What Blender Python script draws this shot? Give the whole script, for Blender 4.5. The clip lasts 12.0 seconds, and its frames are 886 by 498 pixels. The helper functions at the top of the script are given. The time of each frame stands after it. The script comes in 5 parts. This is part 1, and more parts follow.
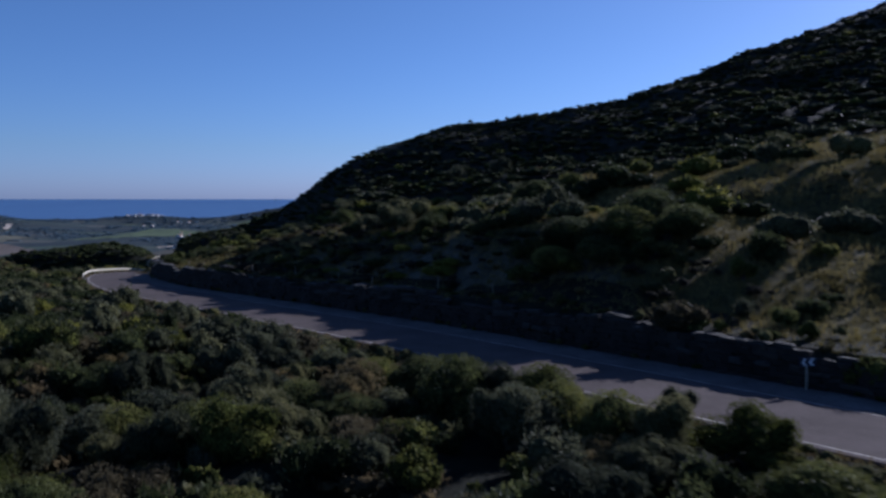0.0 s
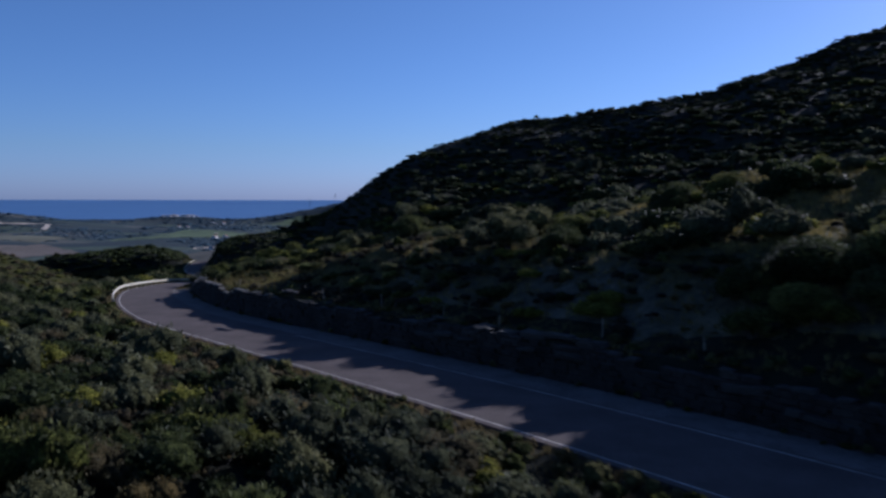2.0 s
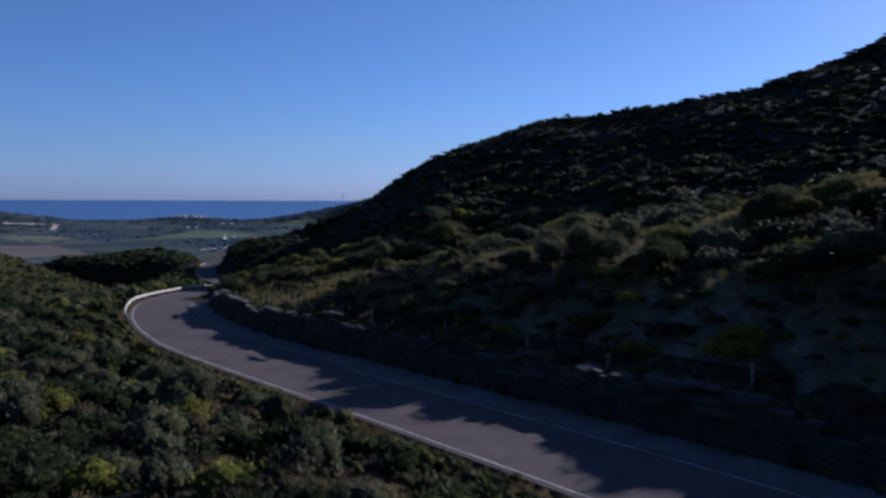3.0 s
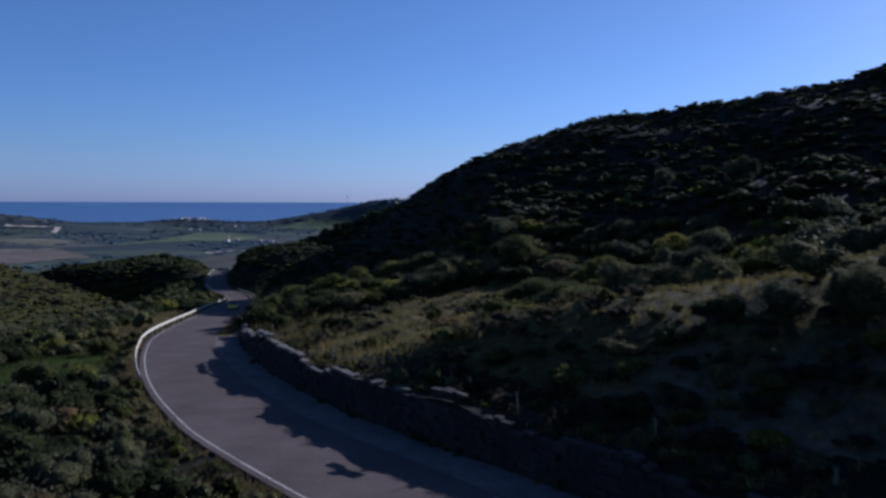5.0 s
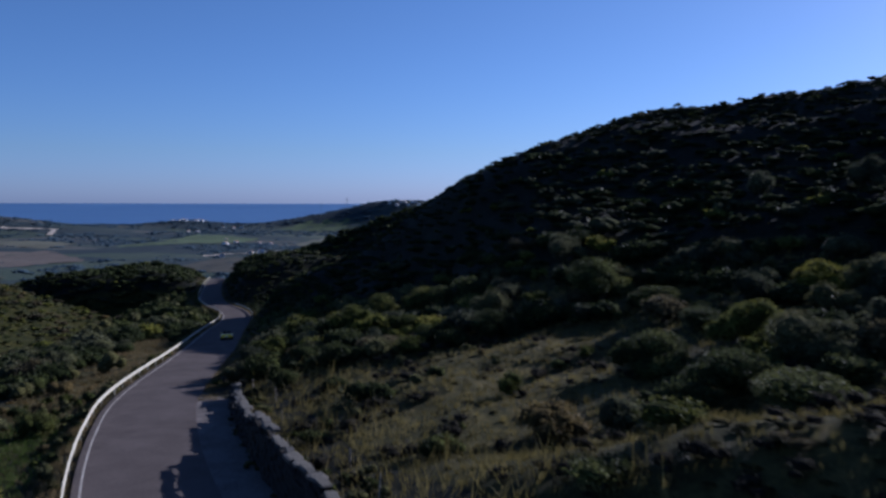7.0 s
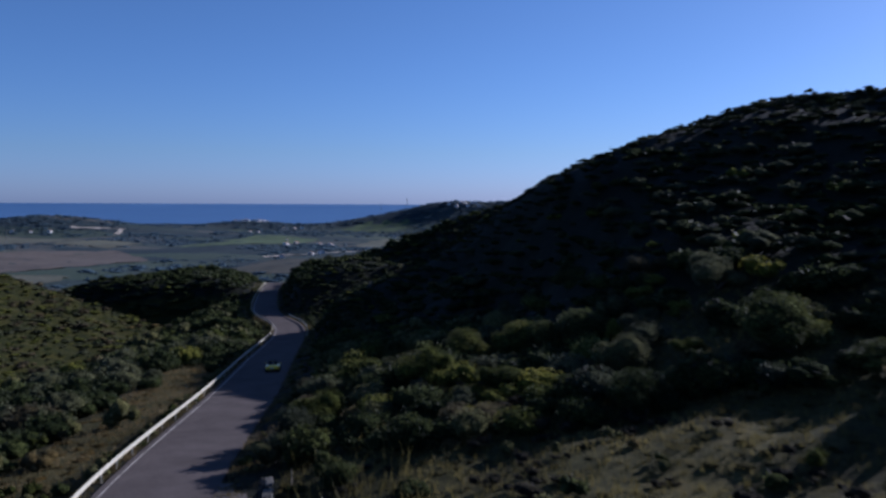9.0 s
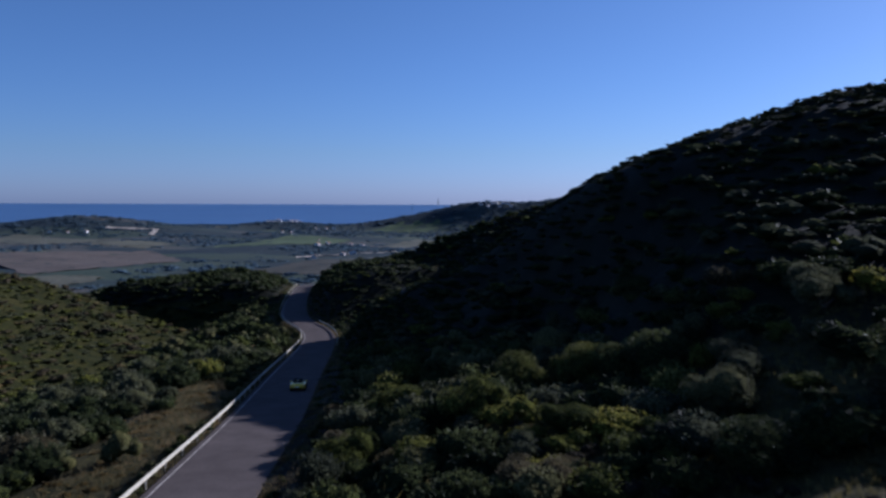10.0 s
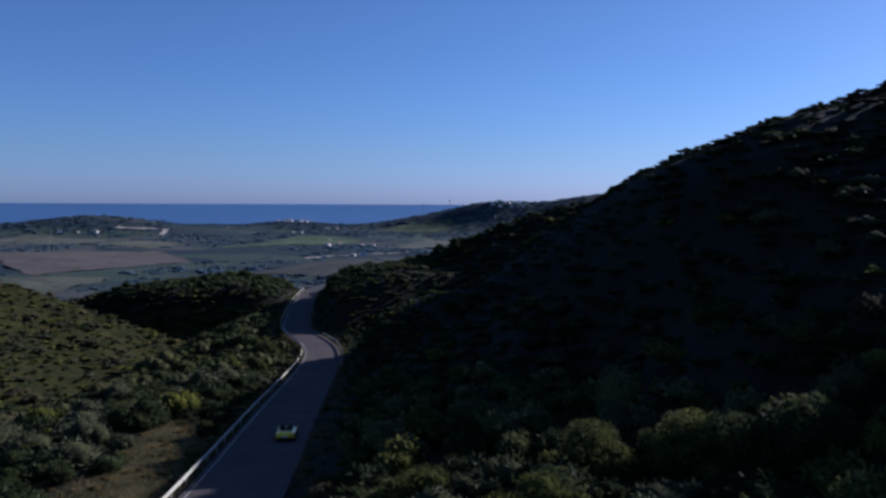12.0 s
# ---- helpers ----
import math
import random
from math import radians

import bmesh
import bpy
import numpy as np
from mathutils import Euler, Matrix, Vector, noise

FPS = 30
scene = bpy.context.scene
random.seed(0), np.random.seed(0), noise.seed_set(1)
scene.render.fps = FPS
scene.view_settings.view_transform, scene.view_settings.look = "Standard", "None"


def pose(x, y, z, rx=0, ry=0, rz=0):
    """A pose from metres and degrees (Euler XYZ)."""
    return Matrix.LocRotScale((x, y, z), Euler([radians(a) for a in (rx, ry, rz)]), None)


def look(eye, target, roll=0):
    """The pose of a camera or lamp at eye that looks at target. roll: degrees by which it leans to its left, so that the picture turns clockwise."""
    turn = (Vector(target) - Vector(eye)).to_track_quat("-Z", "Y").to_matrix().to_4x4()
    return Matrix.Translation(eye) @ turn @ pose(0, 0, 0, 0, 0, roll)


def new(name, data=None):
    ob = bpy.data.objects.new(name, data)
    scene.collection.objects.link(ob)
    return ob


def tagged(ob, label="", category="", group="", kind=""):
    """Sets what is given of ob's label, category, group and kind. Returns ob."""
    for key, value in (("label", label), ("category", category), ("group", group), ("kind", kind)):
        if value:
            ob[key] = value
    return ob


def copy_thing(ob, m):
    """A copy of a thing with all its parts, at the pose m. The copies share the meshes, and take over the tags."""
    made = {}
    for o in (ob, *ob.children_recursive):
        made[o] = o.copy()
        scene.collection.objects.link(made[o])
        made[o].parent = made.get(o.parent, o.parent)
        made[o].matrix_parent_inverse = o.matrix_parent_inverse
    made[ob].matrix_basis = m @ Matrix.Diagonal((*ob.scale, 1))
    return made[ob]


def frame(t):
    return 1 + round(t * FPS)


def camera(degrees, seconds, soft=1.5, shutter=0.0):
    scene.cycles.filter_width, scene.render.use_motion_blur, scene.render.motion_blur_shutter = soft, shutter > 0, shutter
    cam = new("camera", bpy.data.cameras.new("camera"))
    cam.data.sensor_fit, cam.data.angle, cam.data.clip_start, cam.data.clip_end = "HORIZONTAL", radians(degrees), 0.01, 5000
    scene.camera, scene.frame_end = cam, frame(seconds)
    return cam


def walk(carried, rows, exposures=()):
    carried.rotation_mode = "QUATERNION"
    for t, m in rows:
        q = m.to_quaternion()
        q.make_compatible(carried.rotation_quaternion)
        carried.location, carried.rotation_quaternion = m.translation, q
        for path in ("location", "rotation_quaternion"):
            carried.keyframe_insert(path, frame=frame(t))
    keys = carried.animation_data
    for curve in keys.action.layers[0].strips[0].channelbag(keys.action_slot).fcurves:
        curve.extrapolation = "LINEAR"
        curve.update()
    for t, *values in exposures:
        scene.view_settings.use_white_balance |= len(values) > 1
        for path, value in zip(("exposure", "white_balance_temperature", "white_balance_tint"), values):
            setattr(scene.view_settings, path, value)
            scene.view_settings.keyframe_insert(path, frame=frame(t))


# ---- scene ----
cam = camera(58.2, 12.0, soft=2.8, shutter=0.5)
METRES, EYE, TILT, LEAN, TURN = 130.0, 50.0, -3.75, 0.0, 0.0
ROWS = [
    (0.0, 0.0, 0.0, 0.0, 0.0, 0.0, 0.0),
    (0.5, -0.0127, 0.0367, 0.0025, 0.6, 0.03, -0.1),
    (1.0, -0.0286, 0.0767, 0.0062, 1.29, 0.04, -0.15),
    (1.5, -0.0445, 0.1136, 0.0102, 1.73, 0.06, -0.23),
    (2.0, -0.0627, 0.1529, 0.0138, 2.25, 0.07, -0.23),
    (2.5, -0.0811, 0.1898, 0.0178, 2.65, 0.09, -0.3),
    (3.0, -0.1022, 0.229, 0.0224, 2.72, 0.11, -0.33),
    (5.0, -0.178, 0.3838, 0.0404, 2.87, 0.22, -0.32),
    (5.5, -0.1921, 0.4246, 0.0451, 2.61, 0.27, -0.27),
    (6.0, -0.2052, 0.4698, 0.0503, 2.47, 0.27, -0.2),
    (6.5, -0.2158, 0.5119, 0.0553, 2.63, 0.29, -0.3),
    (7.0, -0.2266, 0.5566, 0.0604, 2.79, 0.29, -0.28),
    (9.0, -0.2646, 0.7189, 0.0753, 6.99, 0.31, -0.68),
    (9.5, -0.2744, 0.7558, 0.0781, 8.63, 0.28, -0.75),
    (10.0, -0.2848, 0.7945, 0.0807, 9.22, 0.3, -0.77),
    (10.5, -0.2941, 0.8293, 0.0829, 9.51, 0.32, -0.82),
    (11.0, -0.3032, 0.867, 0.0855, 9.66, 0.3, -0.84),
    (11.5, -0.3109, 0.9008, 0.0879, 9.83, 0.29, -0.83),
    (12.0, -0.3191, 0.9381, 0.09, 10.02, 0.28, -0.83),
]
walk(cam, [(t, pose(0, 0, EYE, TILT, LEAN, TURN) @ pose(METRES * x, METRES * y, METRES * z, 90 + pitch, roll, yaw)) for t, x, y, z, yaw, pitch, roll in ROWS],
     exposures=[(0.0, 0.6, 4980, 21), (12.0, 0.6, 4980, 21)])

# ---- world, sun ----
SUN_AZ, SUN_EL = 48.0, 23.0          # degrees to the right of +y, and above the horizon
world = bpy.data.worlds.new("sky")
scene.world = world
world.use_nodes = True
wn, wl = world.node_tree.nodes, world.node_tree.links
sky = wn.new("ShaderNodeTexSky")
sky.sky_type = "NISHITA"
sky.sun_disc = False
sky.sun_elevation, sky.sun_rotation = radians(SUN_EL), radians(SUN_AZ)
sky.altitude, sky.air_density, sky.dust_density, sky.ozone_density = 100, 1.0, 0.45, 6.0
# the low sky over the sea is cool and lavender rather than yellow
ray_dir, split, low, cool = (wn.new("ShaderNode" + k) for k in ("TexCoord", "SeparateXYZ", "ValToRGB", "Mix"))
cool.data_type, cool.blend_type = "RGBA", "MULTIPLY"
cool.inputs["Factor"].default_value = 1.0
low.color_ramp.elements[0].position, low.color_ramp.elements[0].color = 0.0, (0.95, 1.02, 1.42, 1)
low.color_ramp.elements[1].position, low.color_ramp.elements[1].color = 0.22, (1.08, 1.0, 0.99, 1)
mid = low.color_ramp.elements.new(0.06)
mid.color = (1.0, 1.0, 1.10, 1)
wl.new(ray_dir.outputs["Generated"], split.inputs["Vector"])
wl.new(split.outputs["Z"], low.inputs["Fac"])
wl.new(sky.outputs["Color"], cool.inputs["A"])
wl.new(low.outputs["Color"], cool.inputs["B"])
wl.new(cool.outputs["Result"], wn["Background"].inputs["Color"])
wn["Background"].inputs["Strength"].default_value = 0.0525
sun = new("sun", bpy.data.lights.new("sun", "SUN"))
sun.data.energy, sun.data.angle, sun.data.color = 4.4, radians(0.53), (1.0, 0.90, 0.76)
az, el = radians(SUN_AZ), radians(SUN_EL)
sun.matrix_world = look((0, 0, 200), (-math.sin(az) * math.cos(el), -math.cos(az) * math.cos(el), 200 - math.sin(el)))


# ---- materials ----
def material(name, base, rough=0.85, spec=0.3):
    m = bpy.data.materials.new(name)
    m.use_nodes = True
    b = m.node_tree.nodes["Principled BSDF"]
    b.inputs["Base Color"].default_value = (*base, 1)
    b.inputs["Roughness"].default_value = rough
    b.inputs["Specular IOR Level"].default_value = spec
    return m


def ramp(m, fac, stops):
    r = m.node_tree.nodes.new("ShaderNodeValToRGB")
    while len(r.color_ramp.elements) < len(stops):
        r.color_ramp.elements.new(0.5)
    for e, (p, c) in zip(r.color_ramp.elements, stops):
        e.position, e.color = p, (*c, 1)
    m.node_tree.links.new(fac, r.inputs["Fac"])
    return r.outputs["Color"]


def noise_of(m, scale, detail=4.0, coord="Object", rough=0.6):
    n = m.node_tree.nodes
    tc, t = n.new("ShaderNodeTexCoord"), n.new("ShaderNodeTexNoise")
    t.inputs["Scale"].default_value, t.inputs["Detail"].default_value = scale, detail
    t.inputs["Roughness"].default_value = rough
    m.node_tree.links.new(tc.outputs[coord], t.inputs["Vector"])
    return t.outputs["Fac"]


def mix(m, fac, a, b, kind="MIX"):
    x = m.node_tree.nodes.new("ShaderNodeMix")
    x.data_type, x.blend_type = "RGBA", kind
    for socket, v in ((x.inputs["Factor"], fac), (x.inputs["A"], a), (x.inputs["B"], b)):
        if isinstance(v, (int, float)):
            socket.default_value = v
        elif isinstance(v, tuple):
            socket.default_value = (*v, 1)
        else:
            m.node_tree.links.new(v, socket)
    return x.outputs["Result"]


def finish(m, colour, bump=None, strength=0.4, distance=0.05):
    b = m.node_tree.nodes["Principled BSDF"]
    m.node_tree.links.new(colour, b.inputs["Base Color"])
    if bump is not None:
        n = m.node_tree.nodes.new("ShaderNodeBump")
        n.inputs["Strength"].default_value, n.inputs["Distance"].default_value = strength, distance
        m.node_tree.links.new(bump, n.inputs["Height"])
        m.node_tree.links.new(n.outputs["Normal"], b.inputs["Normal"])
    return m


def leafy(name, dark, mid, light, patch=0.25):
    """Foliage: varied leaf by leaf and bush by bush, slightly translucent."""
    m = material(name, mid, 0.7, 0.1)
    n, l = m.node_tree.nodes, m.node_tree.links
    geo, info = n.new("ShaderNodeNewGeometry"), n.new("ShaderNodeObjectInfo")
    leaf = ramp(m, geo.outputs["Random Per Island"], [(0.0, dark), (0.55, mid), (1.0, light)])
    t = n.new("ShaderNodeTexNoise")
    l.new(geo.outputs["Position"], t.inputs["Vector"])
    t.inputs["Scale"].default_value, t.inputs["Detail"].default_value = patch, 2.0
    bush = ramp(m, t.outputs["Fac"], [(0.36, dark), (0.5, mid), (0.62, light)])
    c = mix(m, 0.72, leaf, bush)
    one = ramp(m, info.outputs["Random"], [(0.0, (0.52, 0.56, 0.62)), (0.5, (0.95, 0.95, 0.95)), (1.0, (1.5, 1.36, 1.0))])
    c = mix(m, 1.0, c, one, "MULTIPLY")
    b = n["Principled BSDF"]
    l.new(c, b.inputs["Base Color"])
    tr, ms = n.new("ShaderNodeBsdfTranslucent"), n.new("ShaderNodeMixShader")
    l.new(c, tr.inputs["Color"])
    ms.inputs["Fac"].default_value = 0.36
    l.new(b.outputs["BSDF"], ms.inputs[1])
    l.new(tr.outputs["BSDF"], ms.inputs[2])
    l.new(ms.outputs["Shader"], n["Material Output"].inputs["Surface"])
    return m


def rough_mat(name, stops, scale, fine, rough=0.9, bump=0.5, distance=0.05, spec=0.15):
    m = material(name, stops[0][1], rough, spec)
    big = ramp(m, noise_of(m, scale, 5), stops)
    f = noise_of(m, fine, 6)
    grain = ramp(m, f, [(0.25, (0.6, 0.6, 0.6)), (0.75, (1.3, 1.3, 1.3))])
    return finish(m, mix(m, 1.0, big, grain, "MULTIPLY"), f, bump, distance)


M_MASTIC = leafy("mastic_leaf", (0.01862, 0.02368, 0.008678), (0.04283, 0.0502, 0.01736), (0.1199, 0.1273, 0.0434))
M_OLIVE = leafy("olive_leaf", (0.029, 0.03225, 0.01727), (0.05803, 0.06243, 0.03456), (0.1138, 0.1173, 0.06811))
M_BROOM = leafy("broom_leaf", (0.04346, 0.05026, 0.01228), (0.08256, 0.08936, 0.01784), (0.1808, 0.1755, 0.04061))
M_RUST = leafy("rust_leaf", (0.0509, 0.04572, 0.02349), (0.09332, 0.0762, 0.03915), (0.1358, 0.1143, 0.05872))


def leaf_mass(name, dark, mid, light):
    """The close inner foliage of a bush: fine leafy relief, patchy, matt, coloured darker to hold the crown's
    self-shade.
    """
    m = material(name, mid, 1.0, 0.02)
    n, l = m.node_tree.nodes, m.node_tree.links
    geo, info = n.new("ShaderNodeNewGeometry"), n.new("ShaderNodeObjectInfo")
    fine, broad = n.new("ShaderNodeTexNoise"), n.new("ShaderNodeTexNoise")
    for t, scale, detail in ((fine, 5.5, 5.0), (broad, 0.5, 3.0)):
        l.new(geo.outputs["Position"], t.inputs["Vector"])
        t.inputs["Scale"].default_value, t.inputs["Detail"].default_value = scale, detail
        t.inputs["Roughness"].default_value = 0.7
    # the dark stop paints the shaded gaps between leaves
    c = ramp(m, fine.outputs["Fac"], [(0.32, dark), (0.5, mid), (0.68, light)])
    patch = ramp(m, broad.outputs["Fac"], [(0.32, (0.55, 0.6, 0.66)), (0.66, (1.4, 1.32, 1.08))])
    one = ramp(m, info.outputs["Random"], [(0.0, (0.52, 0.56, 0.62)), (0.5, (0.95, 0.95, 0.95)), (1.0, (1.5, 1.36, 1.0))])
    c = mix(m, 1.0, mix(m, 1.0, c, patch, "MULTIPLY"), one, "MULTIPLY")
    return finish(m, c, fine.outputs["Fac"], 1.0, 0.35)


# most are darker than their leaves: shade inside the crown, put into the colour
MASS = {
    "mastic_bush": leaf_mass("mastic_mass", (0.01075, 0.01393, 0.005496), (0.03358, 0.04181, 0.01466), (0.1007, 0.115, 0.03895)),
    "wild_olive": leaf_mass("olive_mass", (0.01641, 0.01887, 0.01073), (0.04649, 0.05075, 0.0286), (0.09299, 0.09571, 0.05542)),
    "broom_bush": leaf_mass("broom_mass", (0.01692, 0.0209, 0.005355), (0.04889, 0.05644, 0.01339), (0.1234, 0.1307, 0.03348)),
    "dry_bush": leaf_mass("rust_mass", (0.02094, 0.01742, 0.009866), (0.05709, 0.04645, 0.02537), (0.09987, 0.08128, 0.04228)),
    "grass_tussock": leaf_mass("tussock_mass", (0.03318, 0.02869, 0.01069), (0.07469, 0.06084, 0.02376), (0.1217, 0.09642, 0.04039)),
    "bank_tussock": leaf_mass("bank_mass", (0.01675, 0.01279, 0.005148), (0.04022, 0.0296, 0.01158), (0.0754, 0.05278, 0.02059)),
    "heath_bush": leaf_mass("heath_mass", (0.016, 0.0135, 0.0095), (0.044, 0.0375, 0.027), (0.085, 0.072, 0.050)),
    # far woods: distance haze painted in as blue above green
    "pine_wood": leaf_mass("hazed_pine_mass", (0.0375, 0.06299, 0.09214), (0.05812, 0.09055, 0.1252), (0.08438, 0.1181, 0.1512)),
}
M_BARK = rough_mat("bark", [(0.3, (0.04, 0.034, 0.028)), (0.7, (0.09, 0.078, 0.065))], 4, 30)
M_STRAW = leafy("dry_grass", (0.09582, 0.07916, 0.0246), (0.1743, 0.1394, 0.0444), (0.2614, 0.2069, 0.06831))
M_FRESH = leafy("fresh_grass", (0.030, 0.050, 0.008), (0.055, 0.085, 0.014), (0.095, 0.13, 0.025))
M_HEATH = leafy("heath_twig", (0.030, 0.0255, 0.0175), (0.066, 0.056, 0.038), (0.122, 0.102, 0.066))
M_VERGE = leafy("verge_grass", (0.051, 0.04498, 0.022), (0.09912, 0.08154, 0.0414), (0.1677, 0.1294, 0.07115))


def ground_material():
    """Leaf litter under scrub, darkened for the shade between bushes; open straw slopes, green herb and bare cut banks
    where the land cover says so.
    """
    m = material("hillside_soil", (0.12, 0.09, 0.06), 0.95, 0.1)
    n, l = m.node_tree.nodes, m.node_tree.links
    geo, cover, kinds = (n.new("ShaderNode" + k) for k in ("NewGeometry", "Attribute", "SeparateColor"))
    cover.attribute_name = "land_cover"
    l.new(cover.outputs["Color"], kinds.inputs["Color"])
    # litter taken near black: the shade among the bushes is in its colour
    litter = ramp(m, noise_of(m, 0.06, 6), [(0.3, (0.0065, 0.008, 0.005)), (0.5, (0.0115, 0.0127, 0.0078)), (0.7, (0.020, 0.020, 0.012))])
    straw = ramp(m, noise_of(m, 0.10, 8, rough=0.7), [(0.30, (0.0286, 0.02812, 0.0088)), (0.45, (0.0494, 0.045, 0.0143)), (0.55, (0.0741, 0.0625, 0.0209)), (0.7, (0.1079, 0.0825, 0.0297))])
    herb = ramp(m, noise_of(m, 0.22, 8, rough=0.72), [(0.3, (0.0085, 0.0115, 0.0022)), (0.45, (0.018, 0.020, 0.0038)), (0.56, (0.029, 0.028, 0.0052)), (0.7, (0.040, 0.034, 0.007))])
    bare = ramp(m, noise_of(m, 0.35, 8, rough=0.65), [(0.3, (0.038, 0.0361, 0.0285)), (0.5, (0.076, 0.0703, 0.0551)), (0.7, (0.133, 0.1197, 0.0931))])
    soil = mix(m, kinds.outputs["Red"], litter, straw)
    soil = mix(m, kinds.outputs["Green"], soil, herb)
    soil = mix(m, kinds.outputs["Blue"], soil, bare)
    cell, split, axis, away = (n.new("ShaderNode" + k) for k in ("TexVoronoi", "SeparateColor", "SeparateXYZ", "MapRange"))
    cell.inputs["Scale"].default_value = 0.0085
    strips = n.new("ShaderNodeVectorMath")
    strips.operation = "MULTIPLY"
    strips.inputs[1].default_value = (0.62, 1.25, 0.0)
    l.new(geo.outputs["Position"], strips.inputs[0])
    l.new(strips.outputs["Vector"], cell.inputs["Vector"])
    l.new(cell.outputs["Color"], split.inputs["Color"])
    # tones of the far plain, with blue haze mixed into the base colour
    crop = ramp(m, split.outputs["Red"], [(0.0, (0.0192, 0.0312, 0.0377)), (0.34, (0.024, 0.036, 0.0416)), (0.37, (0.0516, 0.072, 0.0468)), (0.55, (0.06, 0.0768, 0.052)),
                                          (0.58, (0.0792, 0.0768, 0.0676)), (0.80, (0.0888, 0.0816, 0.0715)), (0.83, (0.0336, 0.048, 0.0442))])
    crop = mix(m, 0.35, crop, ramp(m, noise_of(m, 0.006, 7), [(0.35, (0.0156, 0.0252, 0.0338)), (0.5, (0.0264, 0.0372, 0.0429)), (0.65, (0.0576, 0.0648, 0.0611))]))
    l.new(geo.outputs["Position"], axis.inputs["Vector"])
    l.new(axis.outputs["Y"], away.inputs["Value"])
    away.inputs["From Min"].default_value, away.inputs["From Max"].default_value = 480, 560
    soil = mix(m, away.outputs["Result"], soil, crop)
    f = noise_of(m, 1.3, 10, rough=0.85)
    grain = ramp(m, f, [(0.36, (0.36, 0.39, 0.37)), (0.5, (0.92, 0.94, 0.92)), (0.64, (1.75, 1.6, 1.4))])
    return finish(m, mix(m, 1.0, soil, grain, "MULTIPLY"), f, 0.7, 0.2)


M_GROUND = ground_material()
M_ASPHALT = rough_mat("worn_asphalt", [(0.3, (0.07201, 0.05969, 0.05381)), (0.7, (0.104, 0.08636, 0.07865))], 0.35, 14, 0.95, 0.25, 0.01, 0.03)
M_GRAVEL = rough_mat("pale_gutter", [(0.3, (0.0895, 0.07782, 0.06968)), (0.7, (0.1551, 0.1355, 0.1236))], 0.5, 6, 0.95, 0.5, 0.03, 0.03)
M_PAINT = rough_mat("road_paint", [(0.35, (0.2032, 0.1841, 0.1524)), (0.6, (0.381, 0.3493, 0.2984))], 0.8, 9, 0.7, 0.2, 0.005)
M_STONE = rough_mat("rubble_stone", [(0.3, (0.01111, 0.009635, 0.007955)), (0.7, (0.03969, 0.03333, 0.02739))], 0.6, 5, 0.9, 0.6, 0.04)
M_STEEL = rough_mat("galvanised_steel", [(0.3, (0.3175, 0.2921, 0.2286)), (0.7, (0.4699, 0.4381, 0.3429))], 1.5, 20, 0.7, 0.1, 0.005)

# ---- the plan: road line and terrain ----
ROAD = [(68, -34, 40.4), (42, 4, 40.6), (17.5, 31.2, 40.5), (-1.2, 54.2, 40.1), (-14.3, 69.5, 39.7), (-33.2, 90.7, 39.1), (-39.8, 99.7, 38.8),
        (-46.2, 111.1, 38.3), (-52.7, 126, 37.4), (-57.0, 139.5, 36.6), (-64.3, 171, 34.0), (-72.5, 202, 31.0), (-87, 256, 25.4),
        (-94.5, 277, 24.2), (-104.5, 294, 23.8), (-111.5, 310, 23.6), (-124.5, 348, 21.7), (-140.5, 398, 19.0), (-152, 437, 16.8),
        (-161, 470, 12.5), (-174, 520, 4.0)]


def spline(points, step):
    """Catmull-Rom through the points, at even steps."""
    p = np.array(points, float)
    p = np.vstack([2 * p[0] - p[1], p, 2 * p[-1] - p[-2]])
    out = []
    for i in range(1, len(p) - 2):
        a, b, c, d = p[i - 1:i + 3]
        n = max(2, int(np.linalg.norm(c - b) / step))
        for u in np.arange(n) / n:
            out.append(0.5 * (2 * b + (c - a) * u + (2 * a - 5 * b + 4 * c - d) * u * u + (3 * b - a - 3 * c + d) * u ** 3))
    return np.array(out)


LINE = spline(ROAD, 1.0)
TAN = np.gradient(LINE, axis=0)
TAN /= np.linalg.norm(TAN[:, :2], axis=1)[:, None]
RIGHT = np.stack([TAN[:, 1], -TAN[:, 0]], 1)
HALF = 3.1                                                # half of the carriageway
WALL_END = int(np.argmin(np.hypot(LINE[:, 0] + 55.5, LINE[:, 1] - 134)))


def road_frame(x, y):
    """Signed distance to the road's middle (right is plus), its height there, and the step along it."""
    x, y = np.asarray(x, float).ravel(), np.asarray(y, float).ravel()
    d, z, k = np.empty(len(x)), np.empty(len(x)), np.empty(len(x), int)
    for a in range(0, len(x), 20000):
        s = slice(a, a + 20000)
        q = (x[s, None] - LINE[None, :, 0]) ** 2 + (y[s, None] - LINE[None, :, 1]) ** 2
        i = q.argmin(1)
        side = (x[s] - LINE[i, 0]) * RIGHT[i, 0] + (y[s] - LINE[i, 1]) * RIGHT[i, 1]
        d[s], z[s], k[s] = np.sqrt(q[np.arange(len(i)), i]) * np.where(side < 0, -1, 1), LINE[i, 2], i
    return d, z, k


def index_at(x, y):
    return int(np.argmin(np.hypot(LINE[:, 0] - x, LINE[:, 1] - y)))


def smin(a, b, k):
    h = np.clip(0.5 + 0.5 * (b - a) / k, 0, 1)
    return b + (a - b) * h - k * h * (1 - h)


def smax(a, b, k):
    return -smin(-a, -b, k)


def step(a, b, v):
    u = np.clip((v - a) / (b - a), 0, 1)
    return u * u * (3 - 2 * u)


